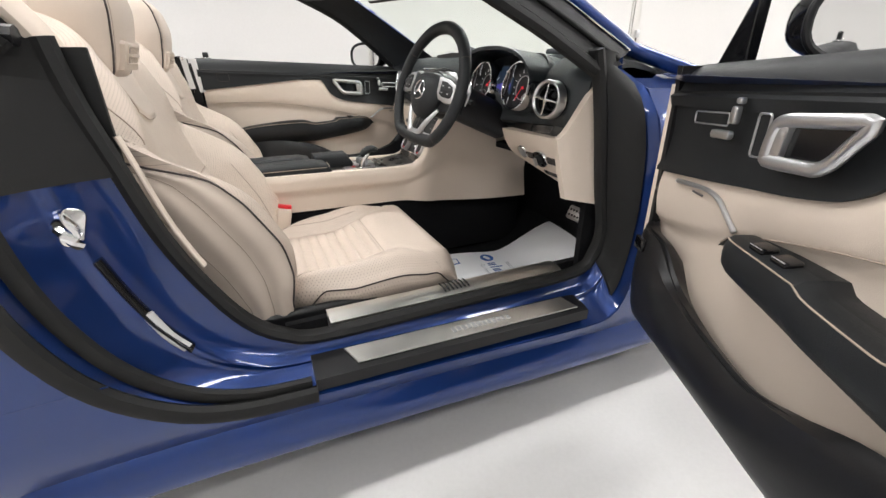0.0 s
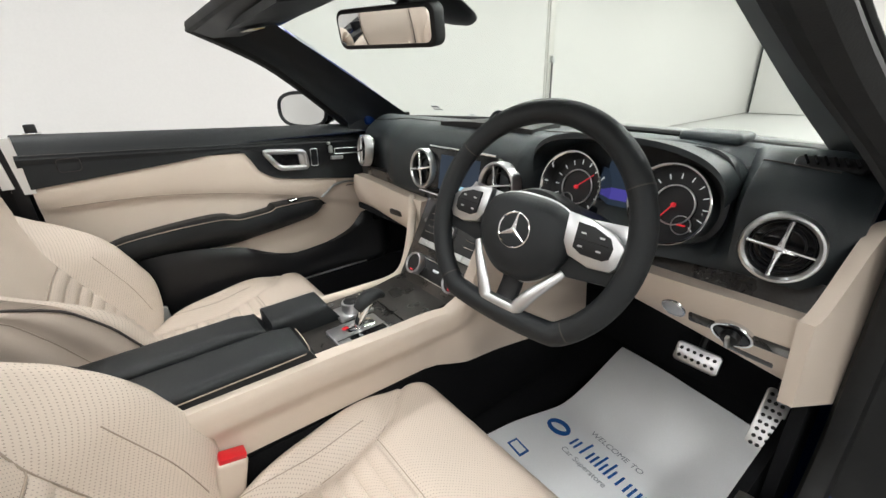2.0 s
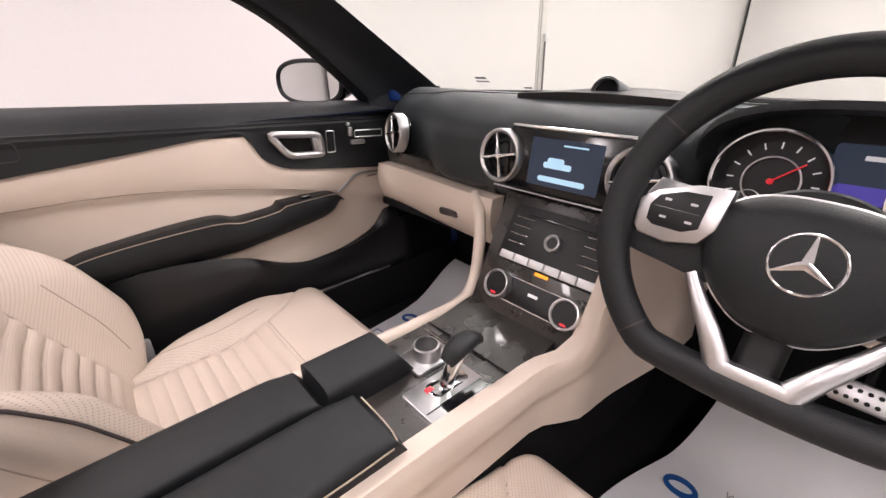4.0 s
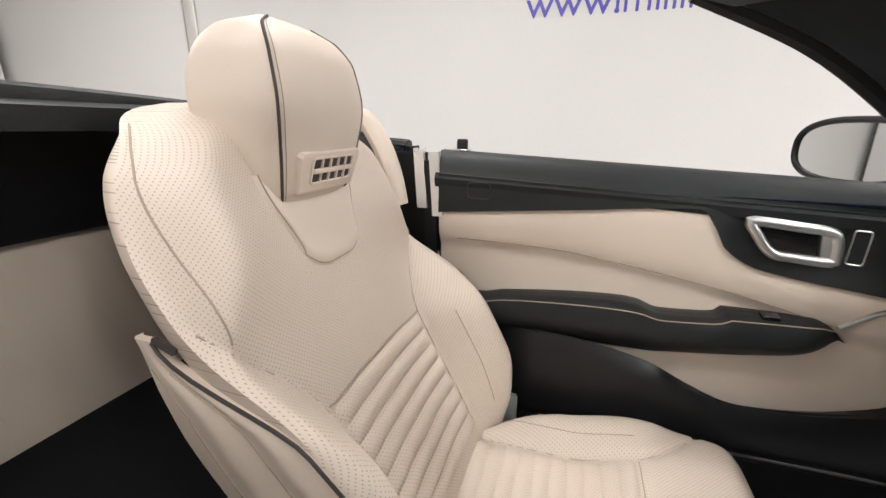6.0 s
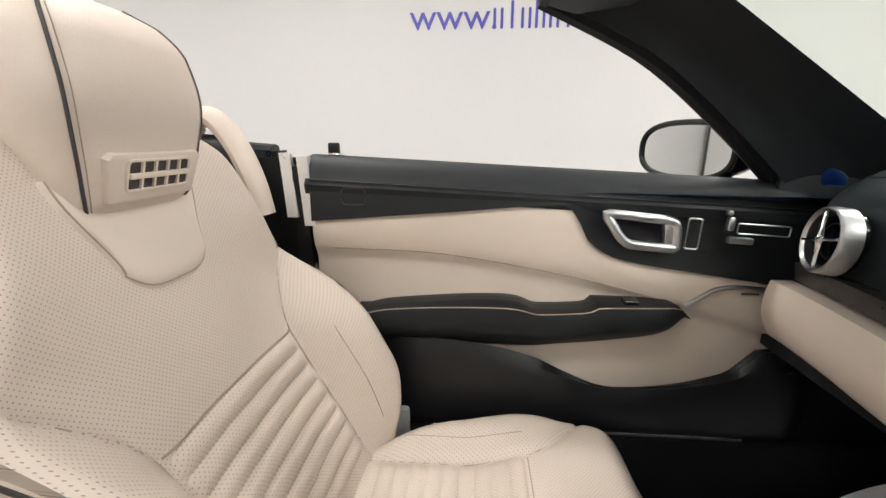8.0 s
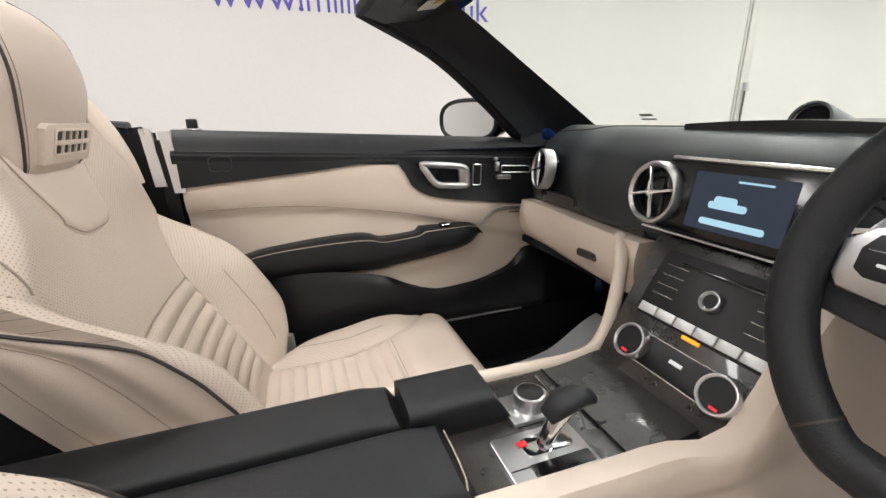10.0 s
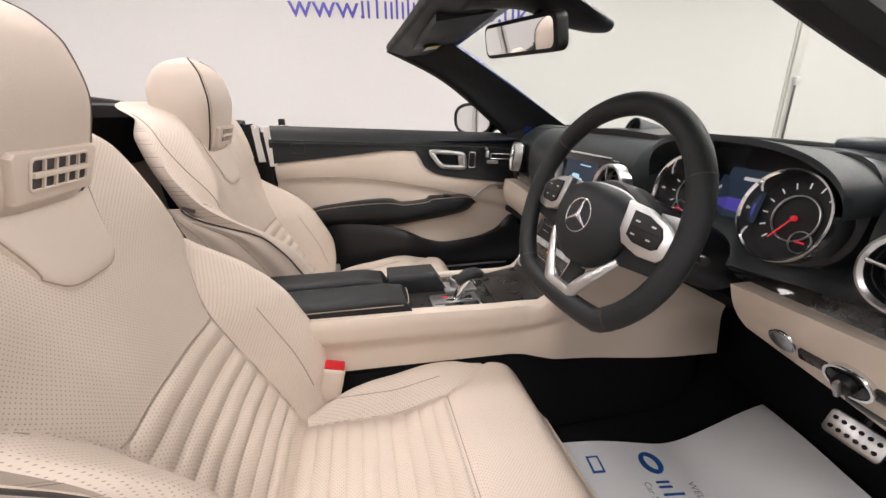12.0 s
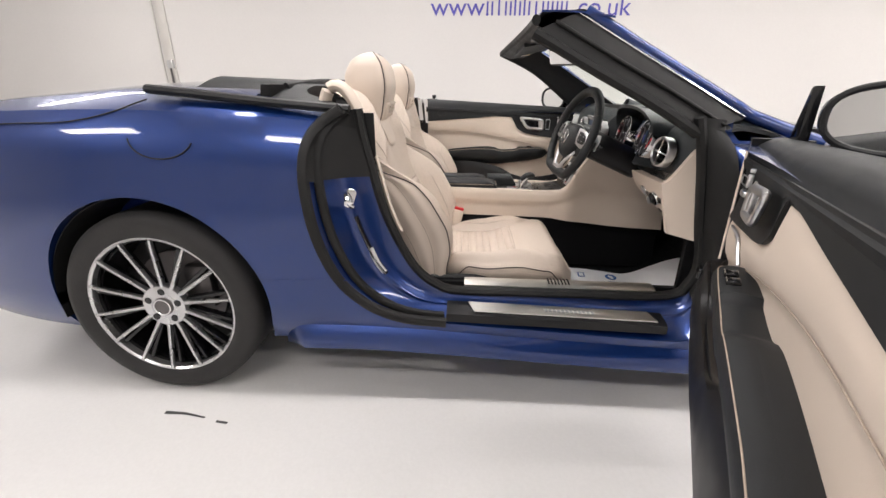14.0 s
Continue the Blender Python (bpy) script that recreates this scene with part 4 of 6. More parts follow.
def seat():
    r = root("bucket_seat", (SX, SY0, SZ0), "cream perforated leather car seat with ribbed centre and dark piping", "bucket seat", "bucket seats")
    nf, nb, nz = 84, 20, 84

    def height_of(v):
        return lerp(BACK_LOW, BACK_TOP, 1 - (1 - v) ** 1.35)

    def ring(u, v):
        z = height_of(v)
        w = curve_at(BACK_W, z)
        k = u * (nf + nb)
        if k <= nf:
            ly = lerp(-w, w, k / nf)
            return (back_front(ly, z), SY0 + ly, z)
        a = math.pi * (k - nf) / nb
        xe, xb = back_front(w, z), curve_at(BACK_C, z) - 0.098 * (1 - 0.45 * smooth(0.97, BACK_TOP, z))
        return (lerp(xe, xb, min(1.0, math.sin(a) * 1.25) ** 0.8), SY0 + w * math.copysign(abs(math.cos(a)) ** 0.5, math.cos(a)), z)

    arcs = {}

    def ring_uv(u, v):
        z = height_of(v)
        w = curve_at(BACK_W, z)
        if v not in arcs:
            xs = [back_front(lerp(-w, w, i / nf), z) for i in range(nf + 1)]
            run_ = [0.0]
            for i in range(nf):
                run_.append(run_[-1] + math.hypot(xs[i + 1] - xs[i], 2 * w / nf))
            arcs[v] = [r_ - run_[nf // 2] for r_ in run_]
        return (arcs[v][min(nf, round(u * (nf + nb)))], z * 1.12)
    back = part("backrest", grid(ring, nf + nb, nz, True, uvfn=ring_uv, capv=True), M_PERF, r, soft=70)

    # straight ribs across the lower middle
    for i in range(8):
        def rib(u, v, i=i):
            ly = lerp(-0.160, 0.160, u)
            z = lerp(0.425, RIB_TOP - 0.003, (i + v) / 8)
            d = 0.0085 * math.sin(math.pi * lerp(0.03, 0.97, v)) ** 0.65 * smooth(0, 0.05, u) * smooth(1, 0.95, u)
            return at_back(ly, z, d - 0.001)
        part("back_rib", slab(rib, 30, 8, (-0.012, 0, -0.004), uvfn=lambda u, v: (u * 0.32, v * 0.030)), M_PERF, back)

    # plain pad under the headrest, its lower corners rounded
    def neck(u, v):
        t = 2 * u - 1
        z = lerp(0.816 + 0.040 * abs(t) ** 4, 0.965, v)
        half = lerp(0.083, 0.124, smooth(0.0, 1.0, v))
        rim = smooth(0, 0.09, u) * smooth(1, 0.91, u) * smooth(0, 0.10, v)
        return at_back(t * half, z, 0.015 * rim ** 0.6 - 0.005)
    part("neck_pad", slab(neck, 28, 16, (-0.02, 0, 0)), M_LEATHER, back)
    nk = [neck(0.05, 1 - a / 14) for a in range(14)] + [neck(lerp(0.05, 0.95, a / 16), 0.05) for a in range(17)] + [neck(0.95, a / 14) for a in range(1, 15)]
    part("neck_seam", sweep(nk, 0.0013, 0.0013, 6, up=(1, 0, 0)), M_PALESEAM, back)

    def run(pts, rad, mt, name="seam", on=back):
        part(name, sweep(pts, rad, rad, 6, up=(1, 0, 0)), mt, on)
    run([at_back(lerp(-0.163, 0.163, i / 30), RIB_TOP, 0.001) for i in range(31)], 0.0016, M_PALESEAM)
    for s in (-1, 1):
        run([at_back(s * bolster_line(z), z, 0.0005) for z in [lerp(0.43, 0.815, i / 30) for i in range(31)]], 0.0016, M_PALESEAM)
        # second seam on the bolster, parallel to its inner edge
        run([at_back(s * (bolster_line(z) + 0.040), z, 0.0006) for z in [lerp(0.46, 0.66, i / 20) for i in range(21)]], 0.0010, M_PALESEAM)
        # seam along the shoulder
        run([at_back(s * curve_at(BACK_W, z) * lerp(0.90, 0.965, smooth(0.84, 1.03, z)), z, 0.0008) for z in [lerp(0.80, 1.045, i / 30) for i in range(31)]], 0.0014, M_PALESEAM)

        # side panel with two long folds, its upper edge sweeping to the rear
        def side(u, v, s=s):
            z = lerp(0.335, 0.805, v)
            w = curve_at(BACK_W, max(z, 0.50))
            xe = back_front(s * curve_at(BACK_W, z), z) - 0.003
            xr = curve_at(BACK_C, z) - 0.098
            xe = lerp(xe, xr + 0.03, smooth(0.70, 0.806, z) ** 1.6)
            fold = 0.007 * math.sin(math.pi * smooth(0.02, 0.40, u)) + 0.006 * math.sin(math.pi * smooth(0.40, 0.82, u))
            inset = 0.004 * smooth(0.8, 1.0, u)
            return (lerp(xe, xr, u), SY0 + s * (w + 0.0035 * smooth(1.0, 0.85, v) + fold * smooth(1.0, 0.75, v) - inset), z)
        part("side_panel", slab(side, 22, 24, (0, -s * 0.010, 0)), M_LEATHER, back)
        for fu in (0.40, 0.82):
            run([Vector(side(fu, lerp(0.03, 0.93, i / 24))) for i in range(25)], 0.0012, M_PALESEAM)
        run([Vector(side(0.0, lerp(0.0, 1.0, i / 40))) + Vector((0.001, s * 0.0015, 0)) for i in range(41)], 0.0024, M_SEAM, "piping")
        tg = frame_at(Vector(side(0.2, 0.985)) + Vector((0.02, s * 0.002, 0.006)), (0.92, 0.0, -0.35), (0.1, s, 0.25))
        part("side_tag", plate(rounded(0.032, 0.008, 0.003), tg, 0.004), M_SEAM, back)

    # headrest
    HZ = [(0.918, 0.090), (0.935, 0.104), (1.00, 0.121), (1.06, 0.130), (1.12, 0.124), (1.155, 0.102), (1.172, 0.058)]
    HF = [(0.918, 0.690), (0.94, 0.708), (1.00, 0.728), (1.06, 0.738), (1.12, 0.726), (1.155, 0.700), (1.172, 0.672)]
    HB = [(0.918, 0.640), (0.95, 0.592), (1.02, 0.562), (1.08, 0.558), (1.13, 0.578), (1.16, 0.612), (1.172, 0.650)]

    def head_at(a, z, d=0.0):
        w, xf, xb = curve_at(HZ, z), curve_at(HF, z), curve_at(HB, z)
        c, sn = math.cos(a), math.sin(a)
        e = 0.58
        return ((xf + xb) / 2 + ((xf - xb) / 2 + d) * math.copysign(abs(c) ** e, c), SY0 + (w + d) * math.copysign(abs(sn) ** e, sn), z)

    def head_z(v):
        return lerp(0.918, 1.172, 0.5 - 0.5 * math.cos(math.pi * v))
    hd = part("headrest", grid(lambda u, v: head_at(2 * math.pi * u, head_z(v)), 72, 44, True, capv=True), M_LEATHER, r, soft=80)
    for s in (-1, 1):
        a0 = s * radians(47)
        part("piping", sweep([head_at(a0, head_z(lerp(0.03, 0.985, i / 39)), 0.001) for i in range(40)], 0.0021, 0.0021, 6, up=(1, 0, 0)), M_SEAM, hd)
        part("stitch_line", sweep([head_at(a0 - s * 0.10, head_z(lerp(0.04, 0.97, i / 39)), 0.0004) for i in range(40)], 0.0007, 0.0007, 5, up=(1, 0, 0)), M_PALESEAM, hd)
    # warm-air outlet let into the lower front
    vm = frame_at((0.7195, SY0, 0.969), (0, 1, 0), (1, 0, -0.30))
    panel_o = [(-0.072, -0.034), (0.072, -0.034), (0.080, 0.020), (0.074, 0.027), (-0.074, 0.027), (-0.080, 0.020)]
    part("outlet_panel", plate(panel_o, vm @ Matrix.Translation((0, 0, 0.0045)), 0.012, 0.004), M_LEATHER, hd)
    part("outlet_hollow", plate(rounded(0.106, 0.036, 0.005), vm @ Matrix.Translation((0, 0, 0.0052)), 0.002), M_SEAM, hd)
    part("outlet_rim", sweep([vm @ Vector((x, y, 0.0055)) for x, y in rounded(0.108, 0.038, 0.006)], 0.0022, 0.002, 6, True, up=(1, 0, -0.3)), M_TRIM, hd)
    for k in range(4):
        part("outlet_slat", box(0, 0, 0, 0.0035, 0.034, 0.004, m=vm @ Matrix.Translation((-0.032 + 0.0215 * k, 0, 0.0060))), M_TRIM, hd)
    part("outlet_bar", box(0, 0, 0, 0.104, 0.0065, 0.006, 0.001, m=vm @ Matrix.Translation((0, 0, 0.0068))), M_TRIM, hd)

    # cushion
    mf, mb = 72, 16

    def cring(u, v):
        x = lerp(0.90, CUSH_END, 1 - (1 - v) ** 1.5)
        w = curve_at(CUSH_W, x)
        k = u * (mf + mb)
        if k <= mf:
            ly = lerp(-w, w, k / mf)
            return (x, SY0 + ly, cush_top(x, ly))
        t = (k - mf) / mb
        low = 0.292 + 0.030 * smooth(1.40, CUSH_END, x)
        bulge = 1.0 + 0.035 * math.sin(math.pi * min(1.0, t * 4 if t < 0.5 else (1 - t) * 4))
        return (x, SY0 + w * bulge * math.copysign(abs(math.cos(math.pi * t)) ** 0.45, math.cos(math.pi * t)), lerp(cush_top(x, w), low, min(1, math.sin(math.pi * t) * 1.15)))
    cu = part("cushion", grid(cring, mf + mb, 64, True, uvfn=lambda u, v: ((u - 0.5) * 0.7, v * 0.6), capv=True), M_PERF, r, soft=80)
    for i in range(10):
        def crib(u, v, i=i):
            ly = lerp(-0.152, 0.152, u)
            x = lerp(0.935, 1.240, (i + v) / 10)
            d = 0.0065 * math.sin(math.pi * lerp(0.03, 0.97, v)) ** 0.65 * smooth(0, 0.04, u) * smooth(1, 0.96, u)
            return at_cush(x, ly, d - 0.001)
        part("cushion_rib", slab(crib, 24, 8, (0, 0, -0.012), uvfn=lambda u, v: (u * 0.3, v * 0.034)), M_PERF, cu)

    def crun(pts, rad, mt, name="seam"):
        part(name, sweep(pts, rad, rad, 6), mt, cu)
    crun([at_cush(1.247, lerp(-0.156, 0.156, i / 20), 0.0005) for i in range(21)], 0.0015, M_PALESEAM)
    for s in (-1, 1):
        crun([at_cush(x, s * cush_line(x), 0.0005) for x in [lerp(0.93, 1.385, i / 30) for i in range(31)]], 0.0013, M_PALESEAM)
        crun([at_cush(x, s * (cush_line(x) + 0.038), 0.0005) for x in [lerp(0.98, 1.24, i / 24) for i in range(25)]], 0.0009, M_PALESEAM)
        # piping that arches along the side and drops at both ends
        pts = []
        for i in range(48):
            t = i / 47
            x = lerp(0.985, 1.448, t)
            w = curve_at(CUSH_W, x)
            drop = 0.062 * smooth(0.16, 0.0, t) + 0.060 * smooth(0.80, 1.0, t)
            pts.append(Vector((x, SY0 + s * (w * (1.004 + 0.45 * drop) + 0.002), cush_top(x, w) - 0.004 - drop)))
        crun(pts, 0.0022, M_SEAM, "piping")
    part("seat_base", box(1.17, SY0, 0.255, 0.48, 0.46, 0.13, 0.02), M_PLASTIC, r, "black plastic seat base")
    for s in (-1, 1):
        part("seat_rail", box(1.18, SY0 + s * 0.19, 0.20, 0.56, 0.035, 0.03, 0.006), M_PLASTIC, r)
        part("seat_side_cover", box(1.02, SY0 + s * 0.258, 0.318, 0.34, 0.03, 0.08, 0.015, 3), M_PLASTIC, r)
    return r


passenger_seat = seat()
driver_seat = copy_thing(passenger_seat, pose(SX + 0.012, SY0 - 0.790, SZ0))

# belt buckles beside the seats
def buckle(x, y, z, lean):
    r = root("belt_buckle", (x, y, z - 0.16), "cream seat belt buckle with red release button", "belt buckle", "belt buckles")
    m = pose(x, y, z, 0, lean, 0)
    part("buckle_body", box(0, 0, 0, 0.050, 0.034, 0.125, 0.008, 3, m=m @ Matrix.Translation((0, 0, -0.065))), M_TRIM, r)
    part("release_button", box(0, 0, 0, 0.044, 0.026, 0.012, 0.003, 2, m=m @ Matrix.Translation((0, 0, 0.0))), M_RED, r, "red plastic button")
    part("stalk", sweep([m @ Vector((0, 0, -0.12)), m @ Vector((-0.01, 0, -0.20)), m @ Vector((-0.02, 0, -0.28))], 0.010, 0.018), M_PLASTIC, r)
    return r


buckle(1.018, -0.116, 0.490, 14)
buckle(0.965, 0.170, 0.430, 14)
part("belt_anchor", box(0.97, 0.735, 0.385, 0.06, 0.02, 0.08, 0.008, 2), M_WHITEBTN, car)

# ---- dashboard ----
def dash_y(v):
    return lerp(-0.705, 0.745, v)


def dash(u, v):
    """The padded black dashboard: its outline from the lower front edge up and over to the windscreen."""
    y = dash_y(v)
    q = (y - YC) / 0.74
    mid = 1 - q * q
    edge = smooth(0.0, 0.035, v) * smooth(1.0, 0.965, v)
    fx = 1.748 - 0.085 * smooth(0.55, 0.30, abs(y - YC)) - 0.022 * math.exp(-((y + 0.36) / 0.14) ** 2)
    rec = 0.095 * smooth(-0.555, -0.530, y) * smooth(-0.165, -0.192, y)
    prof = spline([(fx + 0.05, 0, 0.762), (fx + 0.012, 0, 0.775), (fx + rec * 0.8, 0, 0.84), (fx + 0.006 + rec, 0, 0.90), (fx + 0.035 + rec * 0.9, 0, 0.935), (fx + 0.10 + rec * 0.4, 0, 0.966), (1.93, 0, 0.960), (2.02 + 0.10 * mid, 0, 0.940)], 25)
    p = prof[min(24, round(u * 24))]
    return (p.x + 0.05 * (1 - edge) * (1 - u), y, p.z - 0.02 * (1 - edge))


part("dashboard", slab(dash, 24, 90, (0.03, 0, -0.02)), M_DASH, car, "black grained leather dashboard")
part("dash_seam", sweep([Vector(dash(0.50, i / 60)) + Vector((-0.001, 0, 0.001)) for i in range(2, 59)], 0.0012), M_SEAM, car)
part("dash_trim_strip", slab(lambda u, v: (lerp(1.742, 1.772, v), lerp(-0.685, -0.40, u), lerp(0.745, 0.787, v)), 14, 4, (0.03, 0, 0)), M_WOOD, car)
part("dash_trim_strip", slab(lambda u, v: (lerp(1.665, 1.735, u) - 0.006 * v + 0.012, lerp(0.205, 0.725, u), lerp(0.765, 0.800, v) - 0.012 * u), 14, 4, (0.03, 0, 0)), M_WOOD, car, "dark wood trim strip")

# instrument binnacle, gauges
def hood(u, v):
    a = math.pi * u
    x = lerp(1.672, 1.86, v)
    w, h = lerp(0.188, 0.165, v), lerp(0.088, 0.060, v)
    return (x + 0.03 * (1 - math.sin(a)) * (1 - v), -0.365 + w * math.copysign(abs(math.cos(a)) ** 0.75, math.cos(a)), 0.892 + h * abs(math.sin(a)) ** 0.75)


part("binnacle_hood", slab(hood, 28, 8, (0, 0, 0.010)), M_DASH, car, "black leather instrument hood")
part("binnacle_back", plate(rounded(0.35, 0.17, 0.06), frame_at((1.768, -0.365, 0.885), (0, -1, 0), (-1, 0, 0.22)), 0.02), M_GAUGE, car)


def gauge(y, z, x=1.738, needle=200):
    m = frame_at((x - 0.008, y, z), (0, -1, 0), (-0.97, 0, 0.24))
    g = part("gauge", disc(m @ Matrix.Translation((0, 0, 0.018)), 0.0715, 0.060, 56, 0.004, inner=0.066), M_CHROME, car, "round gauge with chrome ring and red needle")
    part("gauge_face", disc(m @ Matrix.Translation((0, 0, -0.018)), 0.067, 0.006, 48), M_GAUGE, g)
    part("inner_ring", disc(m @ Matrix.Translation((0, 0, -0.012)), 0.036, 0.003, 40, 0.0008, inner=0.0335), M_ALU, g)
    for k in range(13):
        a = radians(225 - 270 * k / 12)
        part("tick", box(0, 0, 0, 0.009, 0.0018, 0.001, m=m @ Matrix.Translation((0.051 * math.cos(a), 0.051 * math.sin(a), -0.0165)) @ pose(0, 0, 0, 0, 0, math.degrees(a))), M_WHITEGLOW, g)
    a = radians(needle)
    part("needle", sweep([m @ Vector((0.0, 0.0, -0.010)), m @ Vector((0.045 * math.cos(a), 0.045 * math.sin(a), -0.011))], 0.0011), M_REDGLOW, g, "red needle")
    part("needle_hub", disc(m @ Matrix.Translation((0, 0, -0.008)), 0.0042, 0.006, 20, 0.002), M_REDGLOW, g)
    sub = m @ Matrix.Translation((0.020 if y < -0.36 else -0.02, -0.032, -0.0135))
    part("small_dial", disc(sub, 0.017, 0.003, 28, 0.0006, inner=0.0155), M_ALU, g)
    part("small_needle", box(0, 0, 0, 0.014, 0.003, 0.001, m=sub @ Matrix.Translation((0.002, 0, 0.001))), M_REDGLOW, g)


gauge(-0.272, 0.876, 1.722, 40)
gauge(-0.462, 0.874, 1.738, 235)
dm = frame_at((1.742, -0.365, 0.890), (0, -1, 0), (-0.97, 0, 0.24))
dsp = part("driver_display", plate(rounded(0.075, 0.085, 0.006), dm, 0.006), M_SCREEN, car, "small dark blue driver display")
part("display_band", plate([(x, y - 0.020) for x, y in rounded(0.066, 0.022, 0.002)], dm @ Matrix.Translation((0, 0, 0.0008)), 0.001), glowing("display_indigo", (0.045, 0.035, 0.22), 1.0), dsp)
part("display_line", plate([(x + 0.012, y + 0.026) for x, y in rounded(0.036, 0.006, 0.001)], dm @ Matrix.Translation((0, 0, 0.0008)), 0.001), M_WHITEGLOW, dsp)

# air vents: ring, cross, dark hollow


def vent(x, y, z, yaw, rad=0.056, turn=12):
    m = frame_at((x, y, z), (math.sin(radians(yaw)), -math.cos(radians(yaw)), 0), (-math.cos(radians(yaw)), -math.sin(radians(yaw)), 0.12))
    v = part("air_vent", disc(m @ Matrix.Translation((0, 0, 0.012)), rad, 0.03, 56, 0.005, inner=rad - 0.009), M_ALU, car, "round air vent with bright ring and cross")
    part("vent_hollow", disc(m @ Matrix.Translation((0, 0, -0.020)), rad - 0.004, 0.006, 40), M_GLOSS, v)
    part("vent_inner_ring", disc(m @ Matrix.Translation((0, 0, -0.006)), rad * 0.55, 0.014, 40, 0.001, inner=rad * 0.50), M_PLASTIC, v)
    part("vent_inner_ring", disc(m @ Matrix.Translation((0, 0, -0.002)), rad * 0.76, 0.016, 40, 0.001, inner=rad * 0.73), M_PLASTIC, v)
    for ang in (turn, turn + 90):
        a = radians(ang)
        pts = [m @ Vector((t * (rad - 0.010) * math.cos(a), t * (rad - 0.010) * math.sin(a), 0.010)) for t in (-1, -0.5, -0.2, 0, 0.2, 0.5, 1)]
        part("vent_cross_arm", sweep(pts, 0.0048, 0.0042, 8, taper=lambda t: 0.7 + 0.9 * math.exp(-((t - 0.5) / 0.16) ** 2)), M_CHROME, v)


vent(1.712, -0.632, 0.849, 8, 0.051, -8)
vent(1.712, 0.630, 0.852, -12)
vent(1.648, 0.166, 0.861, -2, 0.054)
vent(1.648, -0.122, 0.861, 2, 0.054)
sv = part("side_vent", plate(rounded(0.085, 0.022, 0.008), frame_at((1.812, -0.640, 0.958), (0.1, -1, -0.05), (-0.75, 0, 0.66)), 0.01, 0.003), M_PLASTIC, car, "slim black window vent")
for k in range(6):
    part("vent_slat", box(0, 0, 0, 0.003, 0.014, 0.006, m=frame_at((1.808, -0.612 - 0.0115 * k, 0.961), (0.1, -1, -0.05), (-0.75, 0, 0.66)) @ pose(0, 0, 0, 0, 0, 30)), M_GLOSS, sv)

# clock on top of the dashboard and its plinth
part("clock_plinth", slab(lambda u, v: (lerp(1.75, 1.92, v), YC + lerp(-0.17, 0.17, u) * (1 - 0.3 * v), 0.974 + 0.006 * math.sin(math.pi * u)), 12, 4, (0, 0, -0.02)), M_PLASTIC, car)
km = frame_at((1.800, YC - 0.004, 0.978), (0, -1, 0), (-0.95, 0, 0.30))
ck = part("clock", disc(km, 0.031, 0.07, 36, 0.004, inner=0.0265), M_DASH, car, "small round clock in black leather pod")
part("clock_face", disc(km @ Matrix.Translation((0, 0, -0.008)), 0.0285, 0.01, 32), M_GLOSS, ck)
part("clock_bezel", disc(km @ Matrix.Translation((0, 0, -0.006)), 0.0285, 0.003, 32, 0.0008, inner=0.0262), M_ALU, ck)
part("top_sensor", box(1.90, -0.45, 0.972, 0.07, 0.11, 0.02, 0.008, 3), M_DASH, car)

YF = -0.004
# centre screen panel between the middle vents
pm = frame_at((1.652, 0.021, 0.862), (0, -1, 0), (-0.985, 0, 0.17))
panel = part("screen_panel", plate(rounded(0.270, 0.118, 0.012), pm, 0.03, 0.003), M_GLOSS, car, "gloss black panel with navigation screen")
part("screen", plate(rounded(0.150, 0.088, 0.003), pm @ Matrix.Translation((0.0, 0.0, 0.0012)), 0.001), M_SCREEN, panel, "lit navigation screen with a car picture")
for (w_, h_, x_, y_) in ((0.060, 0.011, -0.012, -0.004), (0.036, 0.012, -0.016, 0.004), (0.10, 0.010, 0.0, -0.030), (0.05, 0.003, 0.02, 0.034)):
    part("screen_shape", plate([(a + x_, b + y_) for a, b in rounded(w_, h_, min(w_, h_) * 0.45)], pm @ Matrix.Translation((0, 0, 0.0018)), 0.0005), M_SCREENHI, panel, soft=0)
part("chrome_line", sweep([pm @ Vector((x, 0.062, 0.002)) for x in (-0.125, 0, 0.125)], 0.0026), M_CHROME, panel)
part("chrome_line", sweep([pm @ Vector((x, -0.062, 0.002)) for x in (-0.155, 0, 0.155)], 0.0026), M_CHROME, panel)

# centre stack: sloping panel with keys, dials and climate knobs
STK_T, STK_B = Vector((1.650, YF, 0.792)), Vector((1.522, YF, 0.578))
upv = (STK_T - STK_B).normalized()
cm = frame_at((STK_T + STK_B) / 2, (0, -1, 0), Vector((0, -1, 0)).cross(upv))
LEN = (STK_T - STK_B).length
stack = part("centre_fascia", plate([(-0.150, LEN / 2), (-0.135, -LEN / 2), (0.112, -LEN / 2), (0.122, LEN / 2)], cm, 0.05, 0.004), M_WOOD, car, "dark wood centre stack with control keys")


def key(w, h, x, y, mt, name, d=0.004, r_=0.002):
    return part(name, plate([(a + x, b + y) for a, b in rounded(w, h, r_)], cm @ Matrix.Translation((0, 0, d)), d + 0.002, min(0.001, d * 0.3)), mt, stack)


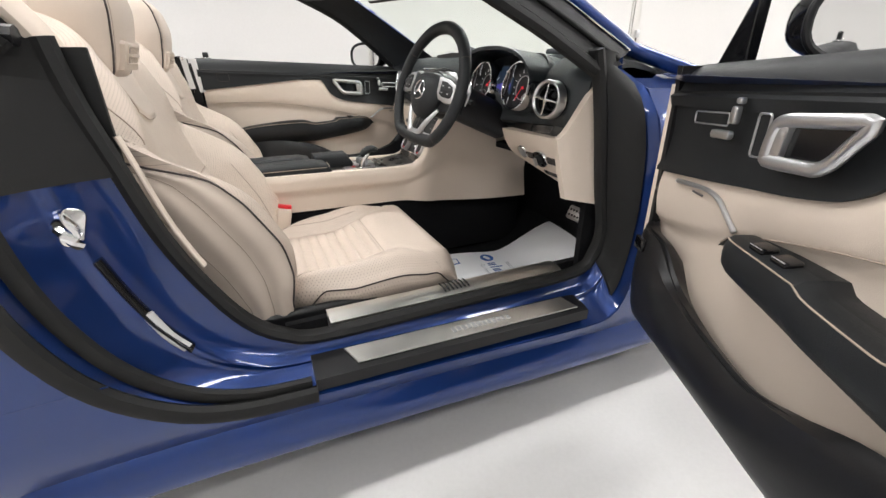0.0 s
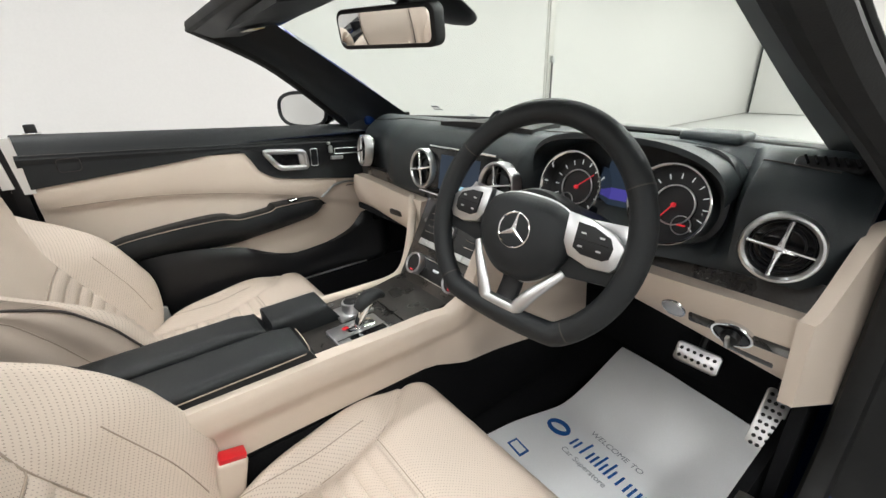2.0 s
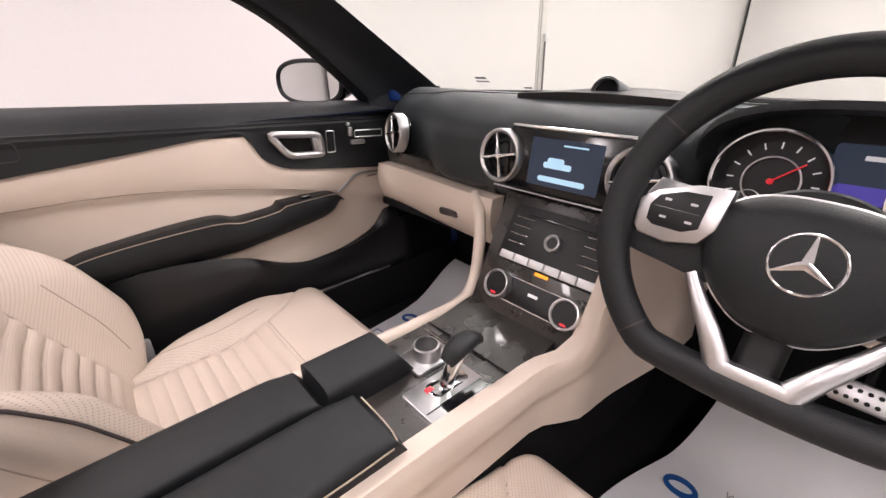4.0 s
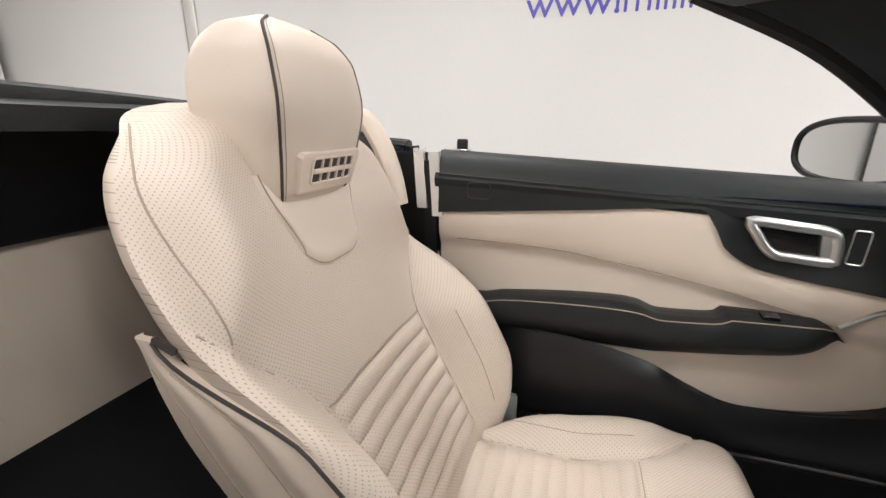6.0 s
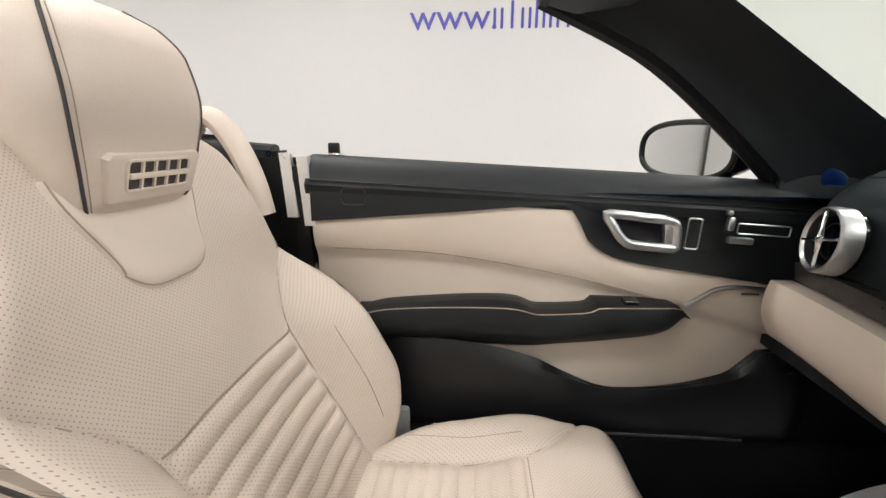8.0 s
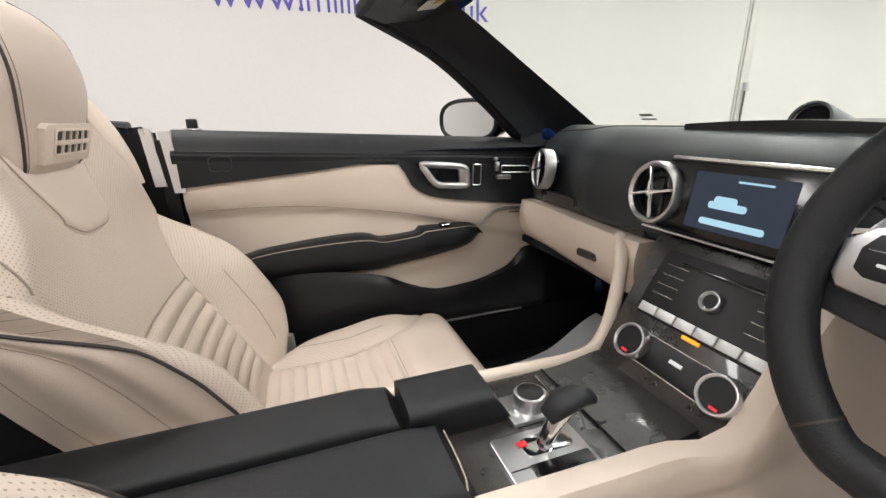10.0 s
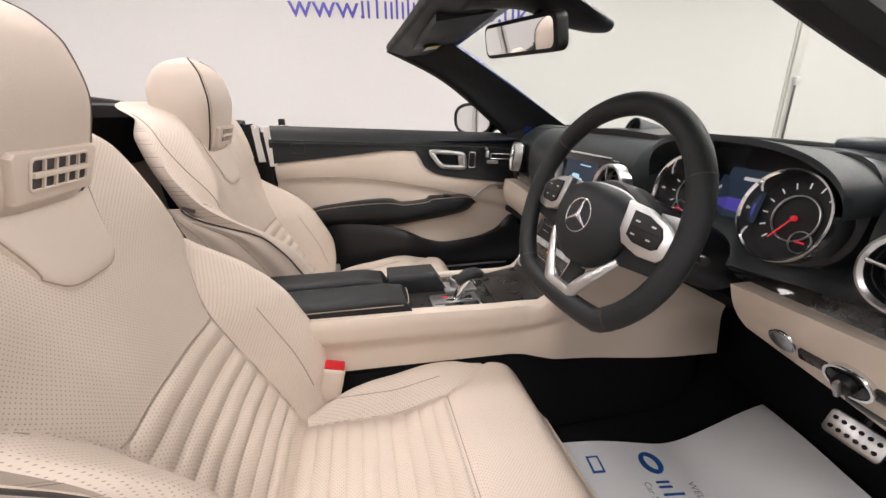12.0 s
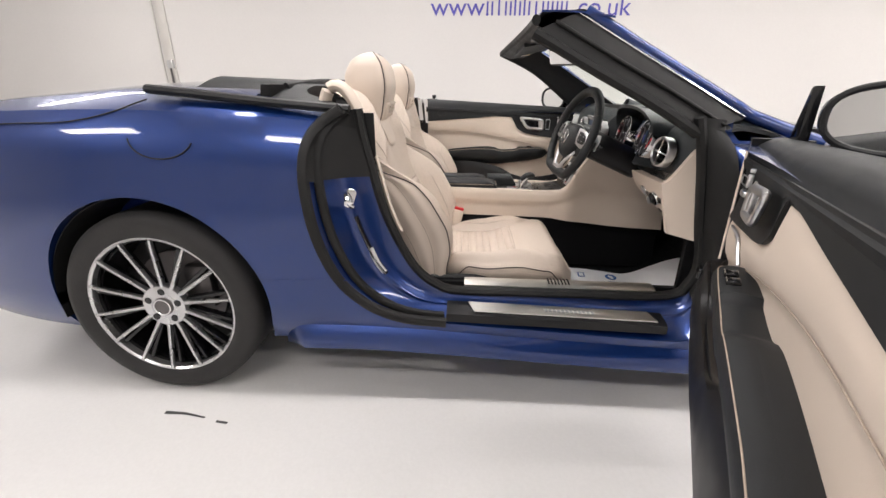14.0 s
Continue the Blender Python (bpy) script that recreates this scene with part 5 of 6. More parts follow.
key(0.225, 0.118, 0, 0.045, M_PLASTIC, "radio_panel", 0.003, 0.012)
key(0.150, 0.006, 0, 0.085, M_GLOSS, "disc_slot", 0.0045)
for sx in (-1, 1):
    for k in range(4):
        key(0.040, 0.0022, sx * 0.078, 0.078 - 0.017 * k, M_CHROME, "key_line", 0.005, 0.0008)
for k in range(6):
    key(0.033, 0.0155, -0.0875 + 0.035 * k, 0.0 - 0.002, M_WHITEBTN, "silver_key", 0.007, 0.002)
key(0.028, 0.006, 0.0, -0.017, M_ORANGEGLOW, "orange_key_light", 0.0045, 0.001)
part("volume_dial", disc(cm @ Matrix.Translation((0, 0.047, 0.014)), 0.0165, 0.016, 32, 0.003, inner=0.011), M_ALU, stack)
part("dial_face", disc(cm @ Matrix.Translation((0, 0.047, 0.010)), 0.0115, 0.01, 28), M_PLASTIC, stack)
key(0.215, 0.046, 0, -0.062, M_PLASTIC, "climate_panel", 0.003, 0.006)
part("chrome_line", sweep([cm @ Vector((x, -0.038, 0.004)) for x in (-0.065, 0.0, 0.065)], 0.0014), M_CHROME, stack)
part("chrome_line", sweep([cm @ Vector((x, -0.087, 0.004)) for x in (-0.065, 0.0, 0.065)], 0.0014), M_CHROME, stack)
key(0.022, 0.006, 0, -0.058, M_WHITEGLOW, "lit_mark", 0.0045, 0.001)
for sx in (-1, 1):
    kn = part("climate_knob", disc(cm @ Matrix.Translation((sx * 0.0775, -0.062, 0.022)), 0.0285, 0.024, 40, 0.003, inner=0.0235), M_ALU, stack)
    part("knob_face", disc(cm @ Matrix.Translation((sx * 0.0775, -0.062, 0.017)), 0.024, 0.018, 36), M_PLASTIC, stack)
    part("knob_light", plate([(a + sx * 0.0775 + (0.004 if sx > 0 else 0), b - 0.080) for a, b in rounded(0.012, 0.004, 0.001)], cm @ Matrix.Translation((0, 0, 0.0178)), 0.001), M_REDGLOW, stack)

# centre console: black deck, cream sides, armrests
part("console_core", slab(lambda u, v: (lerp(0.66, 1.56, u), YC + lerp(-0.135, 0.098, v), 0.566 - 0.012 * (2 * v - 1) ** 2), 12, 6, (0, 0, -0.35)), M_CARPET, car)
deck = part("console_deck", slab(lambda u, v: (lerp(1.17, 1.545, u), YC + lerp(-0.122, 0.092, v), 0.574 + 0.014 * smooth(0.7, 1.0, u)), 16, 6, (0, 0, -0.02)), M_WOOD, car, "dark wood console deck")
part("deck_joint", sweep([(1.415, YC - 0.12, 0.5765), (1.415, YC + 0.09, 0.5765)], 0.0018), M_GLOSS, deck)
part("deck_line", sweep([(1.395, YC + 0.015, 0.5775), (1.395, YC + 0.075, 0.5775)], 0.0018), M_CHROME, deck)
gm = pose(1.316, -0.034, 0.5765)
sel = part("selector_plate", plate(rounded(0.120, 0.088, 0.006), gm @ Matrix.Translation((0, 0, 0.004)), 0.006, 0.0015), M_ALU, car, "satin aluminium gear selector plate")
part("selector_slot", plate([(a + 0.012, b - 0.022) for a, b in rounded(0.085, 0.020, 0.002)], gm @ Matrix.Translation((0, 0, 0.0048)), 0.002), M_GLOSS, sel)
part("selector_boot", plate([(a + 0.01, b + 0.016) for a, b in rounded(0.070, 0.034, 0.010)], gm @ Matrix.Translation((0, 0, 0.0052)), 0.002, 0.0005), M_CHROME, sel)
part("red_mark", plate([(a - 0.022, b + 0.022) for a, b in rounded(0.014, 0.010, 0.002)], gm @ Matrix.Translation((0, 0, 0.0058)), 0.001), M_RED, sel)
part("key_joint", plate([(a - 0.040, b - 0.014) for a, b in rounded(0.032, 0.0018, 0.0005)], gm @ Matrix.Translation((0, 0, 0.0048)), 0.001), M_PLASTIC, sel)
lv = part("gear_lever", sweep(spline([(1.322, -0.020, 0.578), (1.332, -0.021, 0.605), (1.352, -0.023, 0.632)], 10), 0.013, 0.010, 12), M_CHROME, car, "chrome and black gear lever")
part("lever_knob", sweep(spline([(1.324, -0.020, 0.622), (1.345, -0.022, 0.640), (1.370, -0.025, 0.647), (1.386, -0.026, 0.640)], 12), 0.021, 0.014, 14, taper=lambda t: 0.55 + 0.45 * math.sin(math.pi * min(1, t * 0.9 + 0.08))), M_BLACK, lv)
cp = part("controller_plate", plate(rounded(0.085, 0.062, 0.004), pose(1.345, 0.055, 0.581), 0.006, 0.0015), M_ALU, car, "satin aluminium controller plate with round dial")
part("controller_dial", disc(pose(1.345, 0.055, 0.604), 0.0245, 0.026, 36, 0.004), M_ALU, cp)
part("dial_top", disc(pose(1.345, 0.055, 0.6055), 0.0195, 0.003, 32, 0.001), M_PLASTIC, cp)


def armrest(x0, x1, y0, y1, top, name):
    def f(u, v):
        a = 2 * math.pi * u
        e = 0.42
        cy, cz = math.cos(a), math.sin(a)
        x = lerp(x0, x1, v)
        end = smooth(1.0, 0.93, v) * 0.35 + 0.65
        w, h = (y1 - y0) / 2 - 0.0015, 0.031 * (0.72 + 0.28 * smooth(1.0, 0.9, v))
        return (x + 0.014 * math.copysign(abs(cz) ** e, cz) * -smooth(0.85, 1, v), (y0 + y1) / 2 + w * math.copysign(abs(cy) ** e, cy), top - 0.031 + h * math.copysign(abs(cz) ** e, cz))
    ob = part(name, grid(f, 40, 24, True, capv=True), M_BLACK, car, "black leather armrest lid")
    return ob


a1 = armrest(0.66, 1.200, YC - 0.128, YC - 0.008, 0.622, "armrest")
a2 = armrest(0.66, 1.155, YC - 0.004, YC + 0.094, 0.624, "armrest")
a3 = armrest(1.159, 1.300, YC - 0.004, YC + 0.094, 0.624, "armrest_front")
part("pale_stitch", sweep(spline([(0.66, YC - 0.1275, 0.606), (1.0, YC - 0.1275, 0.606), (1.16, YC - 0.127, 0.605), (1.192, YC - 0.118, 0.603), (1.199, YC - 0.07, 0.602), (1.199, YC - 0.02, 0.602)], 40), 0.0013), M_PALESEAM, a1)


def cons_side(s):
    """Cream flank of the console, sweeping up into the centre stack."""
    top = [(0.74, 0.597), (1.20, 0.588), (1.48, 0.584), (1.545, 0.640), (1.60, 0.735), (1.66, 0.790), (1.80, 0.760), (1.96, 0.66)]
    low = [(0.74, 0.464), (1.20, 0.455), (1.48, 0.448), (1.60, 0.440), (1.70, 0.432), (1.80, 0.427), (1.88, 0.425), (1.985, 0.42)]
    tt = spline([(x, 0, z) for x, z in top], 40)
    ll = spline([(x, 0, z) for x, z in low], 40)

    def f(u, v):
        i = min(39, round(u * 39))
        p = ll[i].lerp(tt[i], v)
        fold = 0.010 * smooth(0.45, 0.62, v) - 0.008 * smooth(0.88, 1.0, v)
        return (p.x, YC + s * (0.142 + fold + 0.040 * smooth(1.45, 1.55, p.x) + 0.03 * smooth(1.60, 1.90, p.x)), p.z)
    ob = part("console_flank", slab(f, 39, 14, (0, -s * 0.03, 0)), M_TRIM, car, "cream leather console flank")
    return ob


cons_side(-1)
# passenger side: cream lip that runs up to the glovebox
loop = spline([(0.74, YC + 0.110, 0.585), (1.10, YC + 0.110, 0.580), (1.40, YC + 0.106, 0.572), (1.515, YC + 0.108, 0.572), (1.562, YC + 0.116, 0.595), (1.60, YC + 0.135, 0.66), (1.632, YC + 0.165, 0.725), (1.665, YC + 0.21, 0.756)], 50)
part("console_lip", sweep(loop, 0.013, 0.012, 10), M_TRIM, car, "cream leather console lip")
part("console_flank", slab(lambda u, v: (lerp(0.74, 1.55, u), YC + 0.110, lerp(0.44, 0.580, v) - 0.01 * u), 10, 4, (0, -0.02, 0)), M_TRIM, car)
part("fascia_side", slab(lambda u, v: (lerp(1.53, 1.95, u), YC + 0.112, lerp(0.25, 0.56 + 0.20 * smooth(0.0, 0.35, u), v)), 14, 6, (0, -0.02, 0)), M_CARPET, car)
part("fascia_side", slab(lambda u, v: (lerp(1.0, 2.0, u), YC - 0.140, lerp(0.20, 0.445, v)), 14, 6, (0, 0.02, 0)), M_CARPET, car)

# glovebox
def glove(u, v):
    y = lerp(0.190, 0.735, u)
    x = lerp(1.652, 1.712, smooth(0, 1, u))
    z1, z0 = lerp(0.760, 0.748, u), lerp(0.628, 0.612, u)
    return (x + 0.030 * (1 - v) ** 2 + 0.05 * smooth(0.10, 0.0, v) - 0.012 * math.sin(math.pi * v), y, lerp(z0, z1, v))
gb = part("glovebox", slab(glove, 24, 12, (0.04, 0, 0)), M_TRIM, car, "cream leather glovebox lid")
part("glovebox_latch", plate(rounded(0.062, 0.018, 0.006), frame_at((1.650, 0.337, 0.693), (0.1, -1, 0), (-1, -0.1, -0.1)), 0.006, 0.002), M_WOOD, gb)
part("footwell_cover", slab(lambda u, v: (lerp(1.72, 2.08, v), lerp(0.19, 0.74, u), 0.612 + 0.02 * v), 6, 4, (0, 0, 0.02)), M_CARPET, car)
part("footwell_cover", slab(lambda u, v: (lerp(1.83, 2.08, v), lerp(-0.70, -0.15, u), 0.640 + 0.02 * v), 6, 4, (0, 0, 0.02)), M_CARPET, car)

# driver's lower dashboard: cream panel with start button and light switch
def knee(u, v):
    y = lerp(-0.415, -0.700, u)
    x1 = 1.705 + 0.012 * u
    return (x1 + 0.075 * (1 - v) + 0.03 * smooth(0.12, 0, v) - 0.014 * math.sin(math.pi * v), y, lerp(lerp(0.640, 0.578, u), 0.748, v))
kp = part("knee_panel", slab(knee, 20, 12, (0.05, 0, 0)), M_TRIM, car, "cream leather lower dash panel with controls")


def knee_at(u, v, d):
    p = Vector(knee(u, v))
    du, dv = Vector(knee(min(1, u + 0.02), v)) - p, Vector(knee(u, v + 0.03)) - p
    nrm = du.cross(dv).normalized()
    if nrm.x > 0:
        nrm = -nrm
    return frame_at(p + nrm * d, (0, -1, 0), nrm)


bmx = knee_at(0.30, 0.50, 0.003)
part("start_button", disc(bmx, 0.0225, 0.012, 36, 0.003, inner=0.018), M_CHROME, kp)
part("start_cap", disc(bmx @ Matrix.Translation((0, 0, 0.001)), 0.0185, 0.012, 32, 0.002), M_ALU, kp)
lmx = knee_at(0.66, 0.55, 0.004)
part("switch_strip", plate(rounded(0.150, 0.020, 0.003), lmx, 0.006, 0.001), M_WOOD, kp)
part("light_switch", disc(lmx @ Matrix.Translation((-0.004, 0, 0.005)) @ Matrix.Diagonal((1.25, 1, 1, 1)), 0.0255, 0.010, 36, 0.003, inner=0.0225), M_CHROME, kp)
part("switch_face", disc(lmx @ Matrix.Translation((-0.004, 0, 0.004)) @ Matrix.Diagonal((1.25, 1, 1, 1)), 0.0235, 0.010, 32, 0.002), M_GLOSS, kp)
part("switch_knob", disc(lmx @ Matrix.Translation((-0.004, 0, 0.016)), 0.0145, 0.016, 28, 0.003), M_PLASTIC, kp)
part("switch_grip", box(0, 0, 0, 0.006, 0.026, 0.010, 0.002, 2, m=lmx @ Matrix.Translation((-0.004, 0, 0.020))), M_ALU, kp)
hmx = knee_at(0.72, 0.26, 0.002)
part("brake_release", plate(rounded(0.075, 0.014, 0.003), hmx, 0.006, 0.001), M_WOOD, kp)
# cream end panels between dashboard and door opening
part("dash_end_panel", slab(lambda u, v: (lerp(1.702, 1.87, u) + 0.05 * (1 - v) * (1 - u), lerp(-0.697, -0.748, u), lerp(lerp(0.578, 0.555, u), lerp(0.752, 0.885, smooth(0.0, 0.62, u)), v)), 16, 10, (0, 0.02, 0)), M_TRIM, car, "cream trim panel at dash end")

# pedals
def pedal(x, y, z, w, h, tilt, name, label):
    m = frame_at((x, y, z), (0, -1, 0), (-math.cos(radians(tilt)), 0, math.sin(radians(tilt))))
    pd = part(name, plate(rounded(w, h, 0.010), m, 0.008, 0.002), M_ALU, car, label)
    nx, ny = max(2, int(w / 0.016)), max(2, int(h / 0.018))
    for i in range(nx):
        for j in range(ny):
            part("rubber_stud", disc(m @ Matrix.Translation(((i + 0.5) / nx * (w - 0.012) - w / 2 + 0.006, (j + 0.5) / ny * (h - 0.012) - h / 2 + 0.006, 0.002)), 0.0045, 0.003, 10), M_RUBBER, pd)
    part("pedal_arm", sweep([(x + 0.02, y, z), (x + 0.06, y, z + 0.08), (x + 0.10, y, z + 0.25)], 0.010), M_PLASTIC, pd)


pedal(2.015, -0.470, 0.420, 0.105, 0.052, 25, "brake_pedal", "drilled steel brake pedal with studs")
pedal(2.010, -0.640, 0.345, 0.050, 0.150, 35, "throttle_pedal", "drilled steel throttle pedal with studs")
part("footrest", slab(lambda u, v: (lerp(1.92, 2.06, v), lerp(-0.69, -0.60, u), lerp(0.20, 0.30, v)), 3, 3, (0, 0, -0.02)), M_CARPET, car)

# ---- steering wheel ----
SWC = Vector((1.481, -0.362, 0.870))
ax_n = Vector((-0.930, -0.135, 0.330)).normalized()
wm = frame_at(SWC, (0, -1, 0), ax_n) @ pose(0, 0, 0, 0, 0, -2)      # all but straight ahead
RIM_Z = 0.012


def rim_pt(a, r=0.174):
    x, y = r * math.cos(a), r * math.sin(a)
    flat = -0.142
    if y < flat:
        y = lerp(flat, y, 0.22)
    return wm @ Vector((x, y, RIM_Z))


rim_pts = [rim_pt(2 * math.pi * i / 96) for i in range(96)]
sw = part("steering_wheel", sweep(rim_pts, 0.0185, 0.0155, 16, True, up=ax_n), M_BLACK, car, "black leather flat-bottom steering wheel with silver spokes")
for a in (32, 148, 228, 312):
    p0, p1 = rim_pt(radians(a - 0.35)), rim_pt(radians(a + 0.35))
    part("rim_seam", sweep([p0, (p0 + p1) / 2, p1], 0.0190, 0.0160, 14, up=ax_n), M_SEAM, sw)


def hub_dome(u, v):
    """Padded cover: broad and low at the top, drawn in towards the foot."""
    a = 2 * math.pi * u
    e = 0.78
    c, sn = math.cos(a), math.sin(a)
    r = 1 - v
    h = 0.056 if sn > 0 else 0.080
    k = math.sin(math.pi / 2 * r) ** 0.75 if r > 0 else 0
    w = 0.084 - 0.020 * smooth(0.0, -1.0, sn)
    return wm @ Vector((w * k * math.copysign(abs(c) ** e, c), h * k * math.copysign(abs(sn) ** e, sn) - 0.010, 0.040 * math.cos(math.pi / 2 * r) ** 0.8 + 0.002))


part("airbag_cover", grid(hub_dome, 56, 16, True), M_BLACK, sw, soft=80)
part("cover_edge", sweep([Vector(hub_dome(i / 56, 0.0)) for i in range(56)], 0.0022, 0.0022, 6, True, up=ax_n), M_ALU, sw, "thin silver edge round the cover")
part("hub_shell", disc(wm @ Matrix.Translation((0, -0.008, 0.001)) @ Matrix.Diagonal((1, 0.9, 1, 1)), 0.074, 0.055, 40, 0.012), M_PLASTIC, sw)
bm_ = wm @ Matrix.Translation((0, -0.012, 0.0425))
part("badge_ring", disc(bm_, 0.0285, 0.006, 48, 0.0012, inner=0.0258), M_CHROME, sw)
for k in range(3):
    a = radians(90 + 120 * k)
    part("badge_arm", sweep([bm_ @ Vector((0, 0, 0.0005)), bm_ @ Vector((0.0265 * math.cos(a), 0.0265 * math.sin(a), -0.0015))], 0.0046, 0.0020, 6, up=ax_n, taper=lambda t: 1 - 0.85 * t), M_CHROME, sw)


def tilted(s, inner_z, outer_z):
    """The plane of a side spoke: it falls from the hub out to the rim."""
    lean = math.atan2(inner_z - outer_z, 0.085)
    return wm @ Matrix.Translation((s * 0.075, 0, inner_z)) @ pose(0, 0, 0, 0, s * math.degrees(lean), 0) @ Matrix.Translation((-s * 0.075, 0, 0))


for s in (-1, 1):
    sp = tilted(s, 0.026, 0.014)
    out = [(s * x, y) for x, y in ((0.070, 0.038), (0.104, 0.036), (0.140, 0.024), (0.157, 0.010), (0.155, -0.018), (0.148, -0.027), (0.118, -0.030), (0.086, -0.022), (0.074, -0.004))]
    part("side_spoke", plate(out, sp, 0.012, 0.003), M_ALU, sw, "satin silver spoke")
    key_o = [(s * x, y) for x, y in ((0.088, 0.028), (0.112, 0.027), (0.136, 0.018), (0.143, 0.006), (0.142, -0.010), (0.134, -0.015), (0.104, -0.015), (0.090, -0.008))]
    pad = part("spoke_keys", plate(key_o, sp @ Matrix.Translation((0, 0, 0.003)), 0.006, 0.0015), M_PLASTIC, sw, "black key pad")
    part("key_joint", box(0, 0, 0, 0.046, 0.0008, 0.0006, m=sp @ Matrix.Translation((s * 0.115, 0.006, 0.0032))), M_GLOSS, pad)
    for kx in (0.100, 0.126):
        for ky in (0.015, -0.004):
            part("key_mark", plate([(a_ + s * kx, b_ + ky) for a_, b_ in rounded(0.007, 0.0025, 0.0008)], sp @ Matrix.Translation((0, 0, 0.0034)), 0.0005), M_WHITEBTN, pad, soft=0)
    part("spoke_back", plate([(s * x, y) for x, y in ((0.060, 0.020), (0.168, 0.012), (0.168, -0.045), (0.062, -0.060))], wm @ Matrix.Translation((0, 0, 0.006)), 0.022, 0.006), M_BLACK, sw)
    low = [wm @ Vector(q) for q in ((s * 0.082, -0.052, 0.008), (s * 0.066, -0.076, 0.014), (s * 0.046, -0.104, 0.018), (s * 0.030, -0.132, 0.018))]
    part("lower_spoke", sweep(spline(low, 16), 0.0115, 0.006, 12, up=ax_n, taper=lambda t: 0.55 + 0.55 * t), M_ALU, sw, "satin silver spoke")
    part("shift_paddle", plate([(s * x, y) for x, y in ((0.085, 0.035), (0.150, 0.040), (0.160, 0.020), (0.155, -0.020), (0.090, 0.0))], wm @ Matrix.Translation((0, 0, -0.026)), 0.005, 0.001), M_ALU, sw)
part("lower_bridge", plate([(-0.044, -0.118), (-0.026, -0.124), (0.026, -0.124), (0.044, -0.118), (0.034, -0.146), (-0.034, -0.146)], wm @ Matrix.Translation((0, 0, 0.024)), 0.014, 0.004), M_ALU, sw)
part("lower_mount", sweep([wm @ Vector((0, -0.070, 0.0)), wm @ Vector((0, -0.10, -0.002)), wm @ Vector((0, -0.14, 0.006))], 0.020, 0.008, 12, up=ax_n), M_PLASTIC, sw)
part("steering_column", sweep([wm @ Vector((0, 0, -0.03)), wm @ Vector((0, -0.008, -0.12)), wm @ Vector((0, -0.02, -0.30))], 0.068, 0.056, 20, up=(0, 0, 1)), M_PLASTIC, car)
for s, zz in ((-1, 0.01), (1, 0.01)):
    part("column_stalk", sweep([wm @ Vector((s * 0.05, zz, -0.065)), wm @ Vector((s * 0.11, zz - 0.01, -0.055)), wm @ Vector((s * 0.165, zz - 0.014, -0.045))], 0.0085, 0.0065, 10), M_PLASTIC, car)

# ---- doors: built closed on the passenger's side; the driver's is the mirror image, swung open ----
HINGE, SWING = Vector((1.979, -1.009, 0)), 64.7


